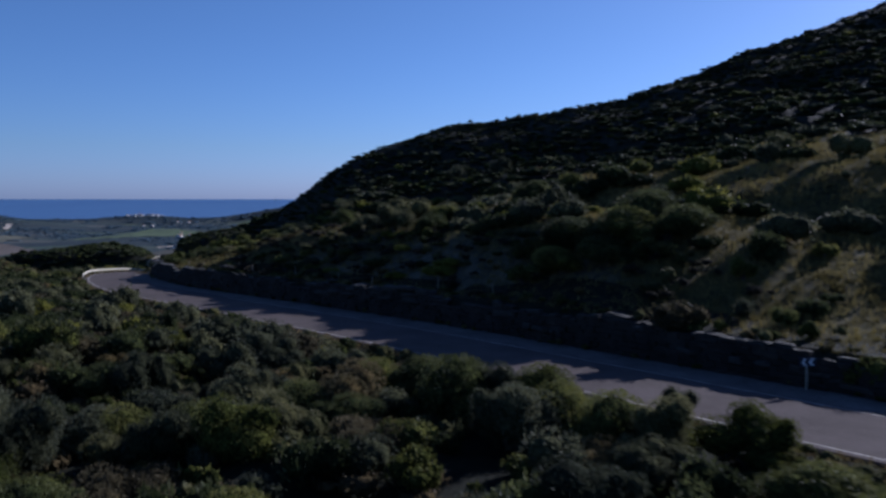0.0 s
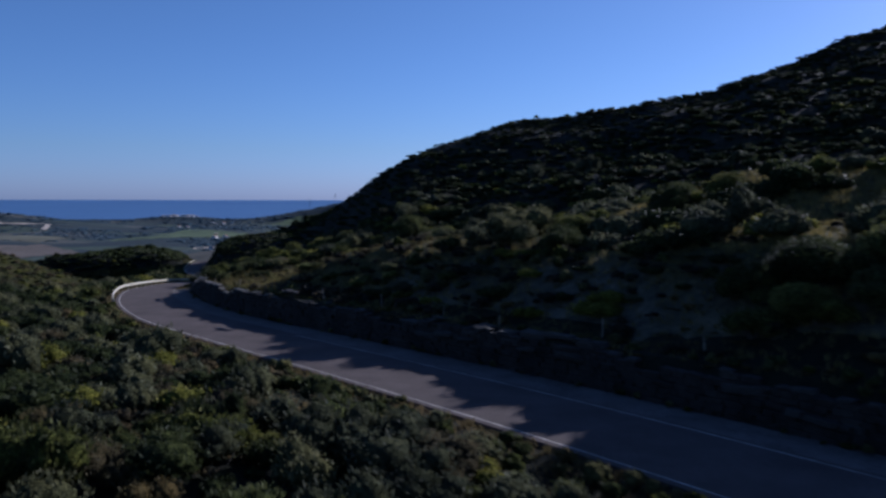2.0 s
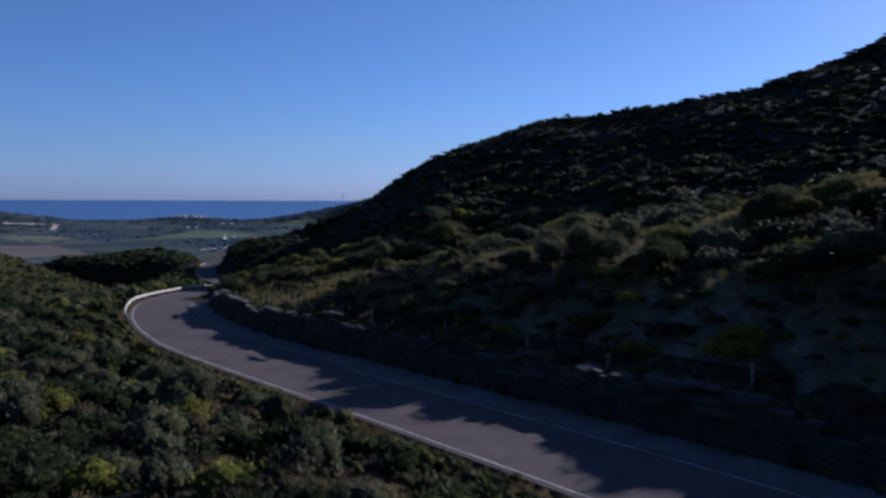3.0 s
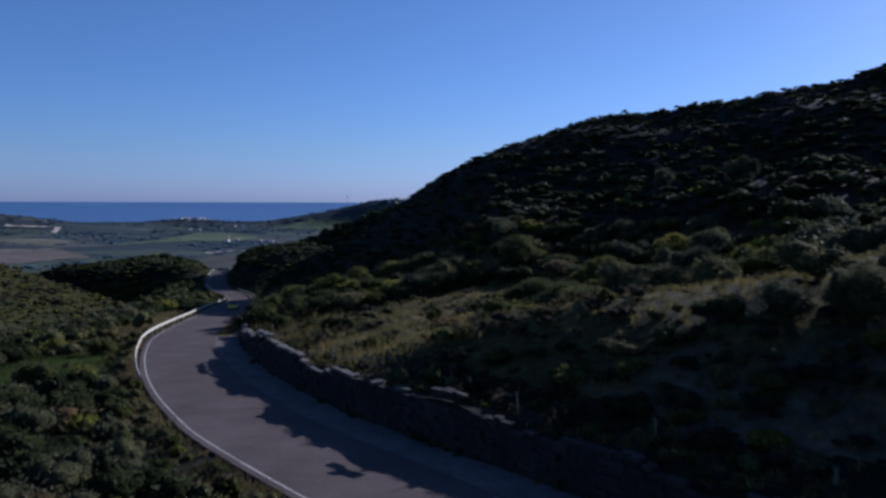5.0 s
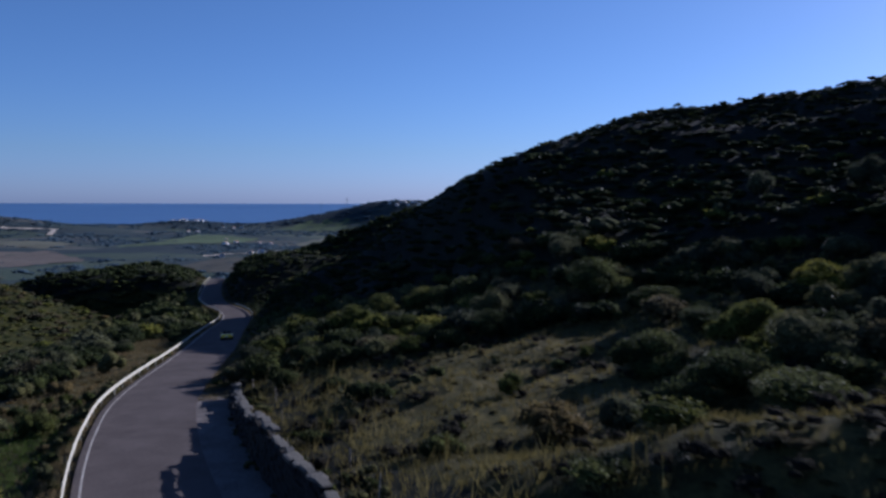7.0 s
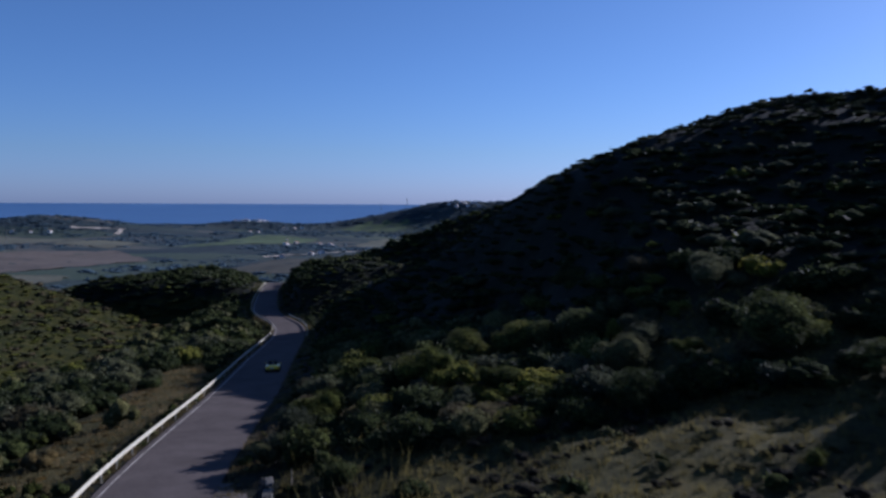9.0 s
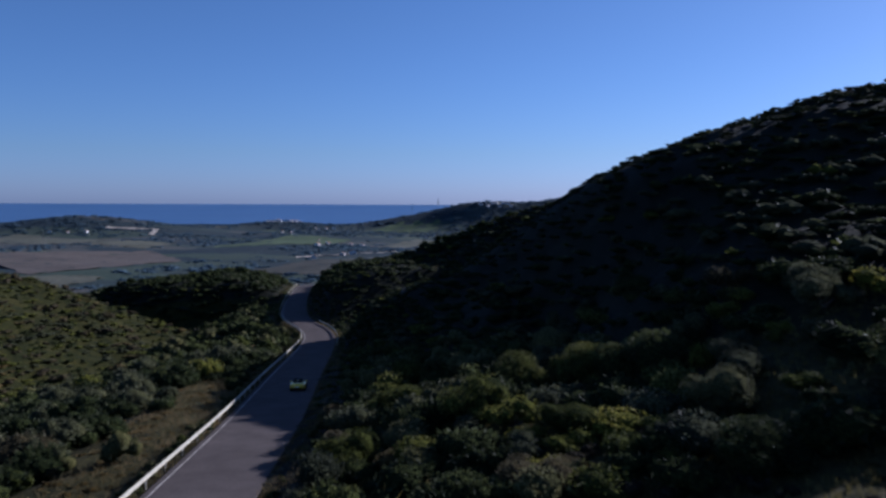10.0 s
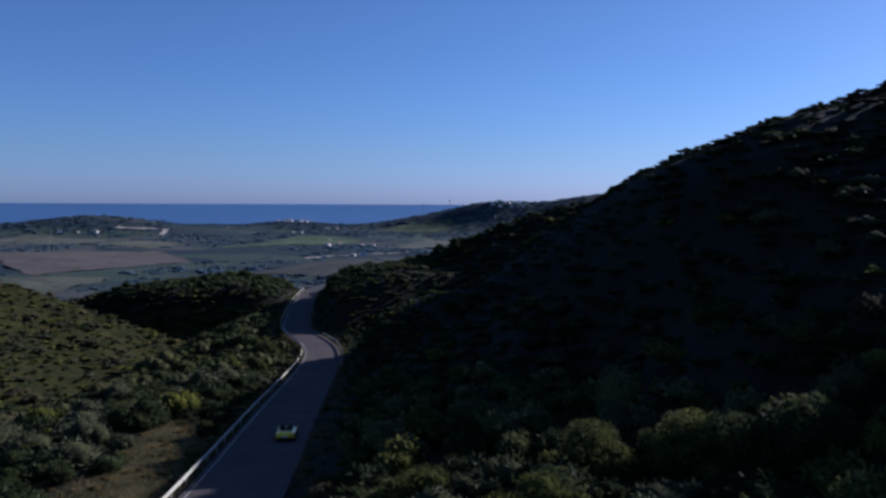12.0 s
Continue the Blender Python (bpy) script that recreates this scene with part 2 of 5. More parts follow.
def waves(x, y, size, seed):
    """Smooth undulation between about -1 and 1."""
    r = np.random.RandomState(seed)
    out = 0
    for i in range(7):
        a, f, p = r.uniform(0, 6.283), r.uniform(0.6, 1.7) / size, r.uniform(0, 6.283)
        out = out + np.sin(6.283 * f * (x * math.cos(a) + y * math.sin(a)) + p) / 3.2
    return out


SEA = -31.0


def land(x, y):
    """Height of the natural ground, before the road is cut in."""
    d, zr, k = road_frame(x, y)
    # right: the near spur, and the great hill behind it
    spur = 37.6 + 0.215 * x + 0.098 * np.minimum(y, 100) - 0.08 * np.maximum(0, y - 100)
    crest = np.where(x < 45, 233 - 0.62 * x, 205 + 0.6 * (x - 45))
    over = np.maximum(0, y - crest)
    hill = 13.55 + 0.245 * x + 0.243 * (y - over) - 0.25 * over
    nose = np.maximum(0, -0.8 * (x - 8) + 0.6 * (y - 228))
    hill = hill - 0.0040 * nose ** 2 - 2.6 * np.exp(-((x + 10) / 30) ** 2 - ((y - 182) / 24) ** 2)
    right = smax(spur, hill, 6.0)
    right = right - 2.0 * np.exp(-((x + 9) / 14) ** 2 - ((y - 139) / 15) ** 2) - 0.8 * np.exp(-((x + 13) / 9) ** 2 - ((y - 107) / 9) ** 2)
    yr = LINE[k, 1]
    near = 1 - step(34, 56, yr)
    rise = 0.06 + 0.18 * near + 0.16 * step(95, 140, y) + 0.40 * step(190, 260, y) - 0.50 * step(285, 330, y)
    bank = (1.9 + 2.8 * (1 - step(88, 122, y))) * (1 - step(128, 142, y)) * (1 - near)
    cap = zr + 0.4 + (1.7 - 0.5 * near) * (1 - step(WALL_END - 12, WALL_END + 4, k)) + bank * np.clip((d - 6.8) / 7.5, 0, 1)
    cap = cap + rise * np.maximum(0, d - np.where(y < 125, 12, 6)) + (0.7 - 0.35 * step(215, 255, y)) * np.maximum(0, d - 32)
    right = smin(right, cap, 2.0)
    # above the wall: a narrow bench, a steep bank, then the open slope
    bank_top = zr + 2.0 + 4.6 * np.clip((d - 9.6) / 8.4, 0, 1) + 0.2 * np.maximum(0, d - 18)
    right = right + (bank_top - right) * step(49, 58, yr) * (1 - step(99, 112, y)) * (1 - step(24, 36, d))
    knob = step(284, 304, yr)
    crag = zr - 0.2 + np.minimum(1.5 * (d - 4.5), 7.6 + 0.36 * (d - 9.5)) * (1 - 0.55 * step(372, 398, yr))
    right = smax(right, zr - 0.2 + 0.15 * np.minimum(d - 4.5, 36) - 0.3 * np.maximum(0, d - 52), 2.5)
    right = right + (smax(right, np.minimum(crag, zr + 11.5) - 0.3 * np.maximum(0, d - 40), 1.0) - right) * knob
    # the foot of the hill comes down steeply to the bend
    foot = step(226, 244, yr) * (1 - step(258, 272, yr)) * (1 - step(17, 30, d))
    right = right + (smax(right, zr - 0.2 + np.minimum(1.3 * (d - 4.9), 7.8 + 0.5 * (d - 11)), 1.0) - right) * foot
    # a shaded shoulder of the hill behind that knob
    shoulder = smin(37.5 + 0.42 * (x + 86), 52.3 + 0.05 * (x + 50), 4.0) - 0.32 * np.maximum(0, 352 - y) - 0.3 * np.maximum(0, y - 356)
    right = smax(right, np.where(x > -95, shoulder, -50.0), 3.0)
    # left: a brushy shelf, a gully, then the far spur
    a = -d - 4
    ledge = step(140, 175, y) * (1 - step(245, 275, y))
    a = a + ledge * (np.where(a < 11, 0.3 * a, 3.3 + 1.3 * (a - 11)) - a)
    left = zr - 0.4 - (0.03 + 0.15 * step(100, 190, y) + 0.14 * step(250, 300, y)) * np.maximum(a, 0) - 0.0012 * np.maximum(a - 30, 0) ** 2 * (1 - step(150, 220, y))
    left = left + 0.3 * step(2, 14, a) * (1 - step(90, 130, y))
    far_spur = 13.9 + 0.36 * (-140 - x) - 0.02 * (y - 257) - 0.55 * np.maximum(0, y - 312 - 0.25 * (x + 180))
    far_spur = smin(far_spur, 56 - 0.05 * (-x - 190), 8)
    far_spur = np.where(y < 150, far_spur - 0.2 * (150 - y), far_spur)
    left = smax(left, far_spur, 3.0)
    face = np.clip((371 - 0.12 * (x + 178) - y) / 19, 0, 2)
    knoll = 24.8 - ((x + 164) / 64) ** 2 * 10 - 12 * face ** 1.4 - np.maximum(0, (y - 400) / 50) ** 2 * 12
    knoll = smin(knoll, zr + 0.4 + 0.42 * np.maximum(-d - 4, 0), 2.0)
    left = smax(left, knoll, 3.0)
    z = left + (right - left) * step(-3, 3, d)
    # the plain, its low hills, and the shore
    r = np.hypot(x + 40, y - 120)
    flat = -25 + 5.0 * waves(x, y, 520, 3) * step(500, 900, r) + 6.0 * waves(x, y, 1300, 5) * step(700, 1500, r)
    for hx, hy, w, h in ((-1262, 1952, 230, 38), (-833, 2228, 140, 25), (-1090, 2250, 170, 12),
                         (-551, 2262, 130, 15), (-440, 2290, 130, 24), (-300, 2310, 140, 42), (-60, 2330, 230, 60), (250, 2300, 320, 75)):
        flat = flat + h * np.exp(-((x - hx) / w) ** 2 - ((y - hy) / (w * 0.8)) ** 2)
    flat = np.maximum(flat, -28.5)
    shore = 2420 + 70 * waves(x, y * 0, 900, 9)
    flat = flat - 40 * step(shore, shore + 160, y)
    away = np.maximum(step(418, 600, y), step(290, 450, -x) * step(140, 300, y))
    z = z + (flat - z) * away
    return z, d, zr, k


def terrain(x, y, dug=0.0):
    """Height of the ground with the road's bench cut in; dug: how much further it is cut behind the wall."""
    shape = np.shape(x)
    x, y = np.asarray(x, float).ravel(), np.asarray(y, float).ravel()
    z, d, zr, k = land(x, y)
    z = z + (0.35 * waves(x, y, 9, 11) + 0.7 * waves(x, y, 31, 12)) * step(8, 22, np.abs(d))
    wall = k <= WALL_END
    inner_r = np.where(wall, 6.6 + dug, 3.9)
    bench = zr - 0.12
    w = np.where(d > 0, step(inner_r, inner_r + np.where(wall, 0.6, 2.2), d), step(3.9, 6.5, -d))
    return (bench + (z - bench) * w).reshape(shape)


# ---- builders ----
def mesh_object(name, verts, faces, mat, parent=None, smooth=False):
    me = bpy.data.meshes.new(name)
    me.from_pydata([tuple(v) for v in verts], [], [tuple(f) for f in faces])
    me.materials.append(mat)
    if smooth:
        me.shade_smooth()
    ob = new(name, me)
    if parent:
        ob.parent = parent
    return ob


def array_mesh(name, verts, faces, mat, smooth=False):
    """A mesh from numpy arrays: verts (n, 3), faces (m, 3 or 4)."""
    me = bpy.data.meshes.new(name)
    k = faces.shape[1]
    me.vertices.add(len(verts))
    me.loops.add(faces.size)
    me.polygons.add(len(faces))
    me.vertices.foreach_set("co", np.ascontiguousarray(verts, np.float32).ravel())
    me.loops.foreach_set("vertex_index", np.ascontiguousarray(faces, np.int32).ravel())
    me.polygons.foreach_set("loop_start", np.arange(0, faces.size, k, dtype=np.int32))
    me.update(calc_edges=True)
    me.materials.append(mat)
    if smooth:
        me.shade_smooth()
    return me


def part(name, bm, mat, parent, label=""):
    me = bpy.data.meshes.new(name)
    bm.to_mesh(me)
    bm.free()
    me.materials.append(mat)
    ob = new(name, me)
    ob.parent = parent
    return tagged(ob, label)


def ribbon(lo, hi, lift, mat, name, a=0, b=None, thick=0.0):
    """A strip along the road between two offsets from its middle."""
    b = len(LINE) if b is None else b
    verts, faces = [], []
    for i in range(a, b):
        for o in (lo, hi):
            p = LINE[i, :2] + RIGHT[i] * o
            verts.append((p[0], p[1], LINE[i, 2] + lift))
        if thick:
            for o in (hi, lo):
                p = LINE[i, :2] + RIGHT[i] * o
                verts.append((p[0], p[1], LINE[i, 2] + lift - thick))
    c = 4 if thick else 2
    for i in range(b - a - 1):
        j, q = i * c, (i + 1) * c
        faces.append((j, j + 1, q + 1, q))
        if thick:
            for e in ((1, 2), (2, 3), (3, 0)):
                faces.append((j + e[0], j + e[1], q + e[1], q + e[0]))
    if thick:
        faces += [(3, 2, 1, 0), tuple((b - a - 1) * 4 + e for e in (0, 1, 2, 3))]
    return mesh_object(name, verts, faces, mat)


# ---- ground, sea, road ----
def graded(lo, hi, cell, far_lo, far_hi, growth, limit):
    mid = list(np.arange(lo, hi + cell, cell))
    a, s = [lo], cell
    while a[-1] > far_lo:
        s = min(s * growth, 34) if a[-1] > -2300 else s * 1.3
        a.append(a[-1] - s)
    b, s = [mid[-1]], cell
    while b[-1] < far_hi:
        s = min(s * growth, 34) if b[-1] < limit else s * 1.3
        b.append(b[-1] + s)
    return np.array(a[:0:-1] + mid + b[1:])


gx = graded(-235, 130, 2.0, -4600, 4600, 1.07, 700)
gy = graded(-40, 430, 2.0, -1500, 4800, 1.07, 2650)
X, Y = np.meshgrid(gx, gy)
Z = terrain(X, Y, 2.0)
nx, ny = len(gx), len(gy)
base = (np.arange(ny - 1)[:, None] * nx + np.arange(nx - 1)[None]).ravel()
quads = np.stack([base, base + 1, base + 1 + nx, base + nx], 1)
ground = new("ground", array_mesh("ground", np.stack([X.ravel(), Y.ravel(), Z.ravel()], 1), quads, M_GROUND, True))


def glade(x, y, d):
    """The small green meadow below the road."""
    return np.exp(-((x + 60) / 8) ** 2 - ((y - 119) / 11) ** 2) * step(4.5, 6, -d)


def land_cover(x, y):
    """How much of the ground is open straw, green herb or bare cut bank."""
    d, zr, k = road_frame(x, y)
    rise = 0.245 * x + 0.243 * y
    ragged = waves(x, y, 9, 61)
    straw = step(7, 10, d) * (1 - step(33, 37, rise + ragged)) * (1 - step(150, 168, y + 3 * ragged)) * (0.8 + 0.2 * ragged)
    bank = step(-15, -12, d + ragged) * step(4.5, 6, -d) * step(112, 125, y) * (1 - step(204, 222, y + 5 * ragged))
    herb = np.maximum(1 - step(-8, 8, x + 131 + 0.1 * (y - 230) + 4 * ragged), 0.75 * step(0.1, 0.6, ragged) * bank)
    herb = np.where((y > 100) & (y < 360) & (d < 0), np.maximum(herb, step(0.25, 0.6, glade(x, y, d))), 0)
    bare = step(6.8, 8, d) * (1 - step(14, 19, d + 2 * ragged)) * step(40, 46, y) * (1 - step(84, 98, y)) * (1 - step(10, 15, x)) * (0.75 + 0.35 * waves(x, y, 14, 62))
    straw = np.maximum(straw, 0.8 * bank)
    return np.stack([np.clip(straw, 0, 1), np.clip(herb, 0, 1), np.clip(bare, 0, 1), np.ones(len(d))], 1)


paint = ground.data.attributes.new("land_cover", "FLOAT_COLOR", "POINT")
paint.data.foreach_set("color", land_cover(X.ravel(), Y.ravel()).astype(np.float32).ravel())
tagged(ground, "dry brown hillside soil with sparse grass under the scrub", "ground", kind="structure")


def water_material():
    m = material("sea_water", (0.02, 0.05, 0.10), 0.35, 0.36)
    f = noise_of(m, 0.02, 8)
    return finish(m, ramp(m, noise_of(m, 0.002, 3), [(0.3, (0.036, 0.0782, 0.1736)), (0.7, (0.0504, 0.1012, 0.2072))]), f, 0.5, 3.0)


# the sheet stops short of the true horizon, so its far rim is lifted to meet it
wy = np.linspace(1800, 4480, 40)
wz = SEA + 67 * ((wy - 1800) / 2680) ** 2
sea = mesh_object("water", [(x, y, z) for y, z in zip(wy, wz) for x in (-4900, 4900)],
                  [(2 * i, 2 * i + 1, 2 * i + 3, 2 * i + 2) for i in range(39)], water_material(), smooth=True)
tagged(sea, "calm deep blue sea reaching to the horizon", "sea", kind="structure")

road = tagged(ribbon(-HALF - 0.45, HALF + 0.3, 0.0, M_ASPHALT, "road", thick=0.3), "worn grey asphalt mountain road winding downhill", "road", kind="structure")
tagged(ribbon(HALF + 0.3, 6.0, -0.03, M_GRAVEL, "pavement", 0, WALL_END + 4, thick=0.25), "pale gravelly concrete gutter strip beside the road", "pavement", kind="structure")
edge_left = ribbon(-HALF - 0.08, -HALF + 0.03, 0.004, M_PAINT, "edge_line")
edge_right = ribbon(HALF - 0.10, HALF + 0.01, 0.004, M_PAINT, "edge_line", 0, int(np.argmin(np.abs(LINE[:, 1] - 82))))
for e in (edge_left, edge_right):
    e.parent = road

# ---- vegetation ----
rng = np.random.RandomState(7)


def ico(sub):
    bm = bmesh.new()
    bmesh.ops.create_icosphere(bm, subdivisions=sub, radius=1.0)
    v = np.array([q.co[:] for q in bm.verts])
    f = np.array([[q.index for q in t.verts] for t in bm.faces])
    bm.free()
    return v, f


ICO1 = ico(1)
OCTA = (np.array([(1, 0, 0), (-1, 0, 0), (0, 1, 0), (0, -1, 0), (0, 0, 1), (0, 0, -1)], float),
        np.array([(0, 2, 4), (2, 1, 4), (1, 3, 4), (3, 0, 4), (2, 0, 5), (1, 2, 5), (3, 1, 5), (0, 3, 5)]))


def crown(r, lobes, sprays, leaf, flat=0.75, core=0.64, spread=0.6, broad=0.27, upward=0.4, mounds=0):
    """A bush crown about one metre wide: overlapping lobes of pointed leaf sprays round a leafy heart with self-shade
    in its colour.
    Returns verts, triangles, and which triangles are heart."""
    cen, rad = [], []
    low = [(r.uniform(0.12, 0.34), r.uniform(0, 6.283), r.uniform(0.55, 1.1)) for i in range(mounds)]
    for i in range(lobes):
        if mounds and i < lobes - 2:
            q, b, lift = low[i % mounds]
            a, u = r.uniform(0, 6.283), 0.17 * math.sqrt(r.uniform(0, 1))
            cen.append((q * math.cos(b) + u * math.cos(a), q * math.sin(b) + u * math.sin(a), flat * lift * r.uniform(0.3, 0.66)))
            rad.append(r.uniform(0.10, 0.26) * (1.1 - 0.6 * q))
            continue
        a, u = r.uniform(0, 6.283), math.sqrt(r.uniform(0, 1)) * spread
        cen.append((u * math.cos(a) * 0.62, u * math.sin(a) * 0.62, flat * (0.26 + 0.42 * (1 - 1.3 * u * u) * r.uniform(0.5, 1.15))))
        rad.append(r.uniform(0.16, 0.36) * (1.15 - 0.5 * u))
    cen, rad = np.array(cen), np.array(rad)
    tall = np.array((1, 1, flat + 0.1))
    V, Fc, n = [], [], 0
    iv, jf = OCTA if sprays < 30 else ICO1
    for c, q in zip(cen, rad):
        V.append(c + iv * q * core * r.uniform(0.8, 1.12, (len(iv), 1)) * tall)
        Fc.append(jf + n)
        n += len(iv)
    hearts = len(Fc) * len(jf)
    w = rad ** 2 / (rad ** 2).sum()
    which = r.choice(lobes, sprays * 4, p=w)
    nrm = r.normal(size=(sprays * 4, 3))
    nrm /= np.linalg.norm(nrm, axis=1)[:, None]
    deep = r.uniform(0, 1, sprays * 4) ** 0.6
    clump = 0.5 + 0.5 * np.sin(nrm @ np.array((7.0, 5.0, 6.0)) + which * 1.7)
    pos = cen[which] + nrm * (rad[which] * (0.86 + 0.22 * deep + 0.10 * clump))[:, None] * tall
    inside = np.zeros(len(pos), bool)
    for c, q in zip(cen, rad):
        inside |= np.linalg.norm((pos - c) / tall, axis=1) < q * 0.84
    keep = np.where(~inside & (pos[:, 2] > 0.01))[0][:sprays]
    pos, nrm = pos[keep], nrm[keep]
    up = nrm * 0.55 + r.normal(size=pos.shape) * 0.5 + (0, 0, upward)
    up /= np.linalg.norm(up, axis=1)[:, None]
    side = np.cross(up, nrm + r.normal(size=pos.shape) * 0.8)
    side /= np.linalg.norm(side, axis=1)[:, None] + 1e-6
    size = leaf * r.uniform(0.55, 1.5, len(pos))[:, None]
    k = np.stack([pos - side * size * broad - up * size * 0.3, pos + side * size * broad - up * size * 0.15, pos + up * size * 0.85], 1).reshape(-1, 3)
    V.append(k)
    Fc.append(n + np.arange(len(pos) * 3).reshape(-1, 3))
    V = np.vstack(V)
    if mounds:
        wide = np.percentile(np.hypot(V[:, 0], V[:, 1]), 97)
        V *= (0.56 / wide, 0.56 / wide, 0.98 * flat / np.percentile(V[:, 2], 99.5))
    V[:, 2] = np.maximum(V[:, 2], -0.05)
    Fc = np.vstack(Fc)
    return V, Fc, np.arange(len(Fc)) < hearts


def stem_bm(r, height, width):
    """A few crooked stems from one root."""
    bm = bmesh.new()
    for i in range(4):
        a, lean = r.uniform(0, 6.283), r.uniform(0.1, 0.35) * width
        prev = None
        for j in range(4):
            u = j / 3
            c = Vector((math.cos(a) * lean * u ** 1.3, math.sin(a) * lean * u ** 1.3, height * u - 0.1))
            rr = 0.05 * (1 - 0.7 * u)
            ring = [bm.verts.new(c + Vector((math.cos(t) * rr, math.sin(t) * rr, 0))) for t in (0, 1.57, 3.14, 4.71)]
            if prev:
                for t in range(4):
                    bm.faces.new((prev[t], prev[(t + 1) % 4], ring[(t + 1) % 4], ring[t]))
            prev = ring
    return bm


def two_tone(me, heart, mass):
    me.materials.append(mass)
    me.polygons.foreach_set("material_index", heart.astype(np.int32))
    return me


SPECIES = {
    "mastic_bush": (M_MASTIC, 0.66, 0.058, "dense dark green rounded mastic bush on the hillside", "bush"),
    "wild_olive": (M_OLIVE, 0.82, 0.050, "grey-green wild olive shrub with an airy crown", "shrub"),
    "broom_bush": (M_BROOM, 0.72, 0.048, "yellow-green broom bush catching the sun", "bush"),
    "dry_bush": (M_RUST, 0.62, 0.048, "rusty brown half-dry bush among the green scrub", "bush"),
}
NEAR, MID, FAR, DIST, BIG, PROTO = {}, {}, {}, {}, {}, {}
for name, (mat, flat, leaf, label, cat) in SPECIES.items():
    r = np.random.RandomState(len(name) * 13 + 1)
    NEAR[name] = [crown(r, r.randint(12, 20), 700, leaf * 1.02, flat, 0.95, 0.6, 0.3, 0.3, mounds=3) for i in range(5)]
    MID[name] = [crown(r, r.randint(8, 12), 240, leaf * 1.45, flat, 1.0, 0.6, 0.32, 0.25) for i in range(5)]
    FAR[name] = [crown(r, 4, 40, leaf * 2.2, flat, 1.05, 0.6, 0.42, 0.15) for i in range(5)]
    DIST[name] = [crown(r, 4, 18, leaf * 2.5, flat, 1.12, 0.6, 0.42, 0.15) for i in range(5)]
    BIG[name] = []
    for i in range(3):
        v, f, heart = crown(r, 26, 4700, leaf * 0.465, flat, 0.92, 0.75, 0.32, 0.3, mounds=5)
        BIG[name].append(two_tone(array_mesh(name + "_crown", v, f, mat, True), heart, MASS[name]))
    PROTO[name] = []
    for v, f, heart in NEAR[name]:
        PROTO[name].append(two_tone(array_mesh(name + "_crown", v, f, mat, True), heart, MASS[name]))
STEM = []
for i in range(3):
    bm = stem_bm(np.random.RandomState(50 + i), 0.3, 0.8)
    me = bpy.data.meshes.new("stem")
    bm.to_mesh(me)
    bm.free()
    me.materials.append(M_BARK)
    STEM.append(me)


def bush(name, x, y, z, width, turn, variant, tall=1.0):
    """One bush of its own: a crown on a few stems."""
    root = new(name)
    root.matrix_world = pose(x, y, z - 0.05, 0, 0, turn) @ Matrix.Diagonal((width, width, width * tall, 1))
    c = new("crown", BIG[name][variant % 3] if width > (2.8 if y < 44 else 4.2) else PROTO[name][variant % 5])
    s = new("stem", STEM[variant % 3])
    c.parent = s.parent = root
    _, _, _, label, cat = SPECIES[name]
    return tagged(root, label, cat, group=name.replace("_", " ") + " scrub")


def place_many(name, rows, lib, label):
    """All the uncounted bushes of one kind, as one mesh."""
    if not len(rows):
        return
    mat = SPECIES[name][0]
    V, Fc, H, n = [], [], [], 0
    for x, y, z, w, a, t, h in rows:
        v, f, heart = lib[name][int(t) % 5]
        ca, sa = math.cos(a) * w, math.sin(a) * w
        q = np.empty_like(v)
        q[:, 0] = x + v[:, 0] * ca - v[:, 1] * sa
        q[:, 1] = y + v[:, 0] * sa + v[:, 1] * ca
        q[:, 2] = z - 0.08 * w + v[:, 2] * w * h
        V.append(q)
        Fc.append(f + n)
        H.append(heart)
        n += len(v)
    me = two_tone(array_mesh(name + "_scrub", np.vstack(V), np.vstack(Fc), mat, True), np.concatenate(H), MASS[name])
    tagged(new(name.split("_")[0] + "_scrub", me), label, "scrub", kind="stuff")


def scatter(x0, x1, y0, y1, gap):
    nx_, ny_ = int((x1 - x0) / gap), int((y1 - y0) / gap)
    i, j = np.meshgrid(np.arange(nx_), np.arange(ny_))
    x = x0 + (i + 0.5 * (j % 2) + rng.uniform(-0.42, 0.42, i.shape)) * gap
    y = y0 + (j + rng.uniform(-0.42, 0.42, i.shape)) * gap
    return x.ravel(), y.ravel()


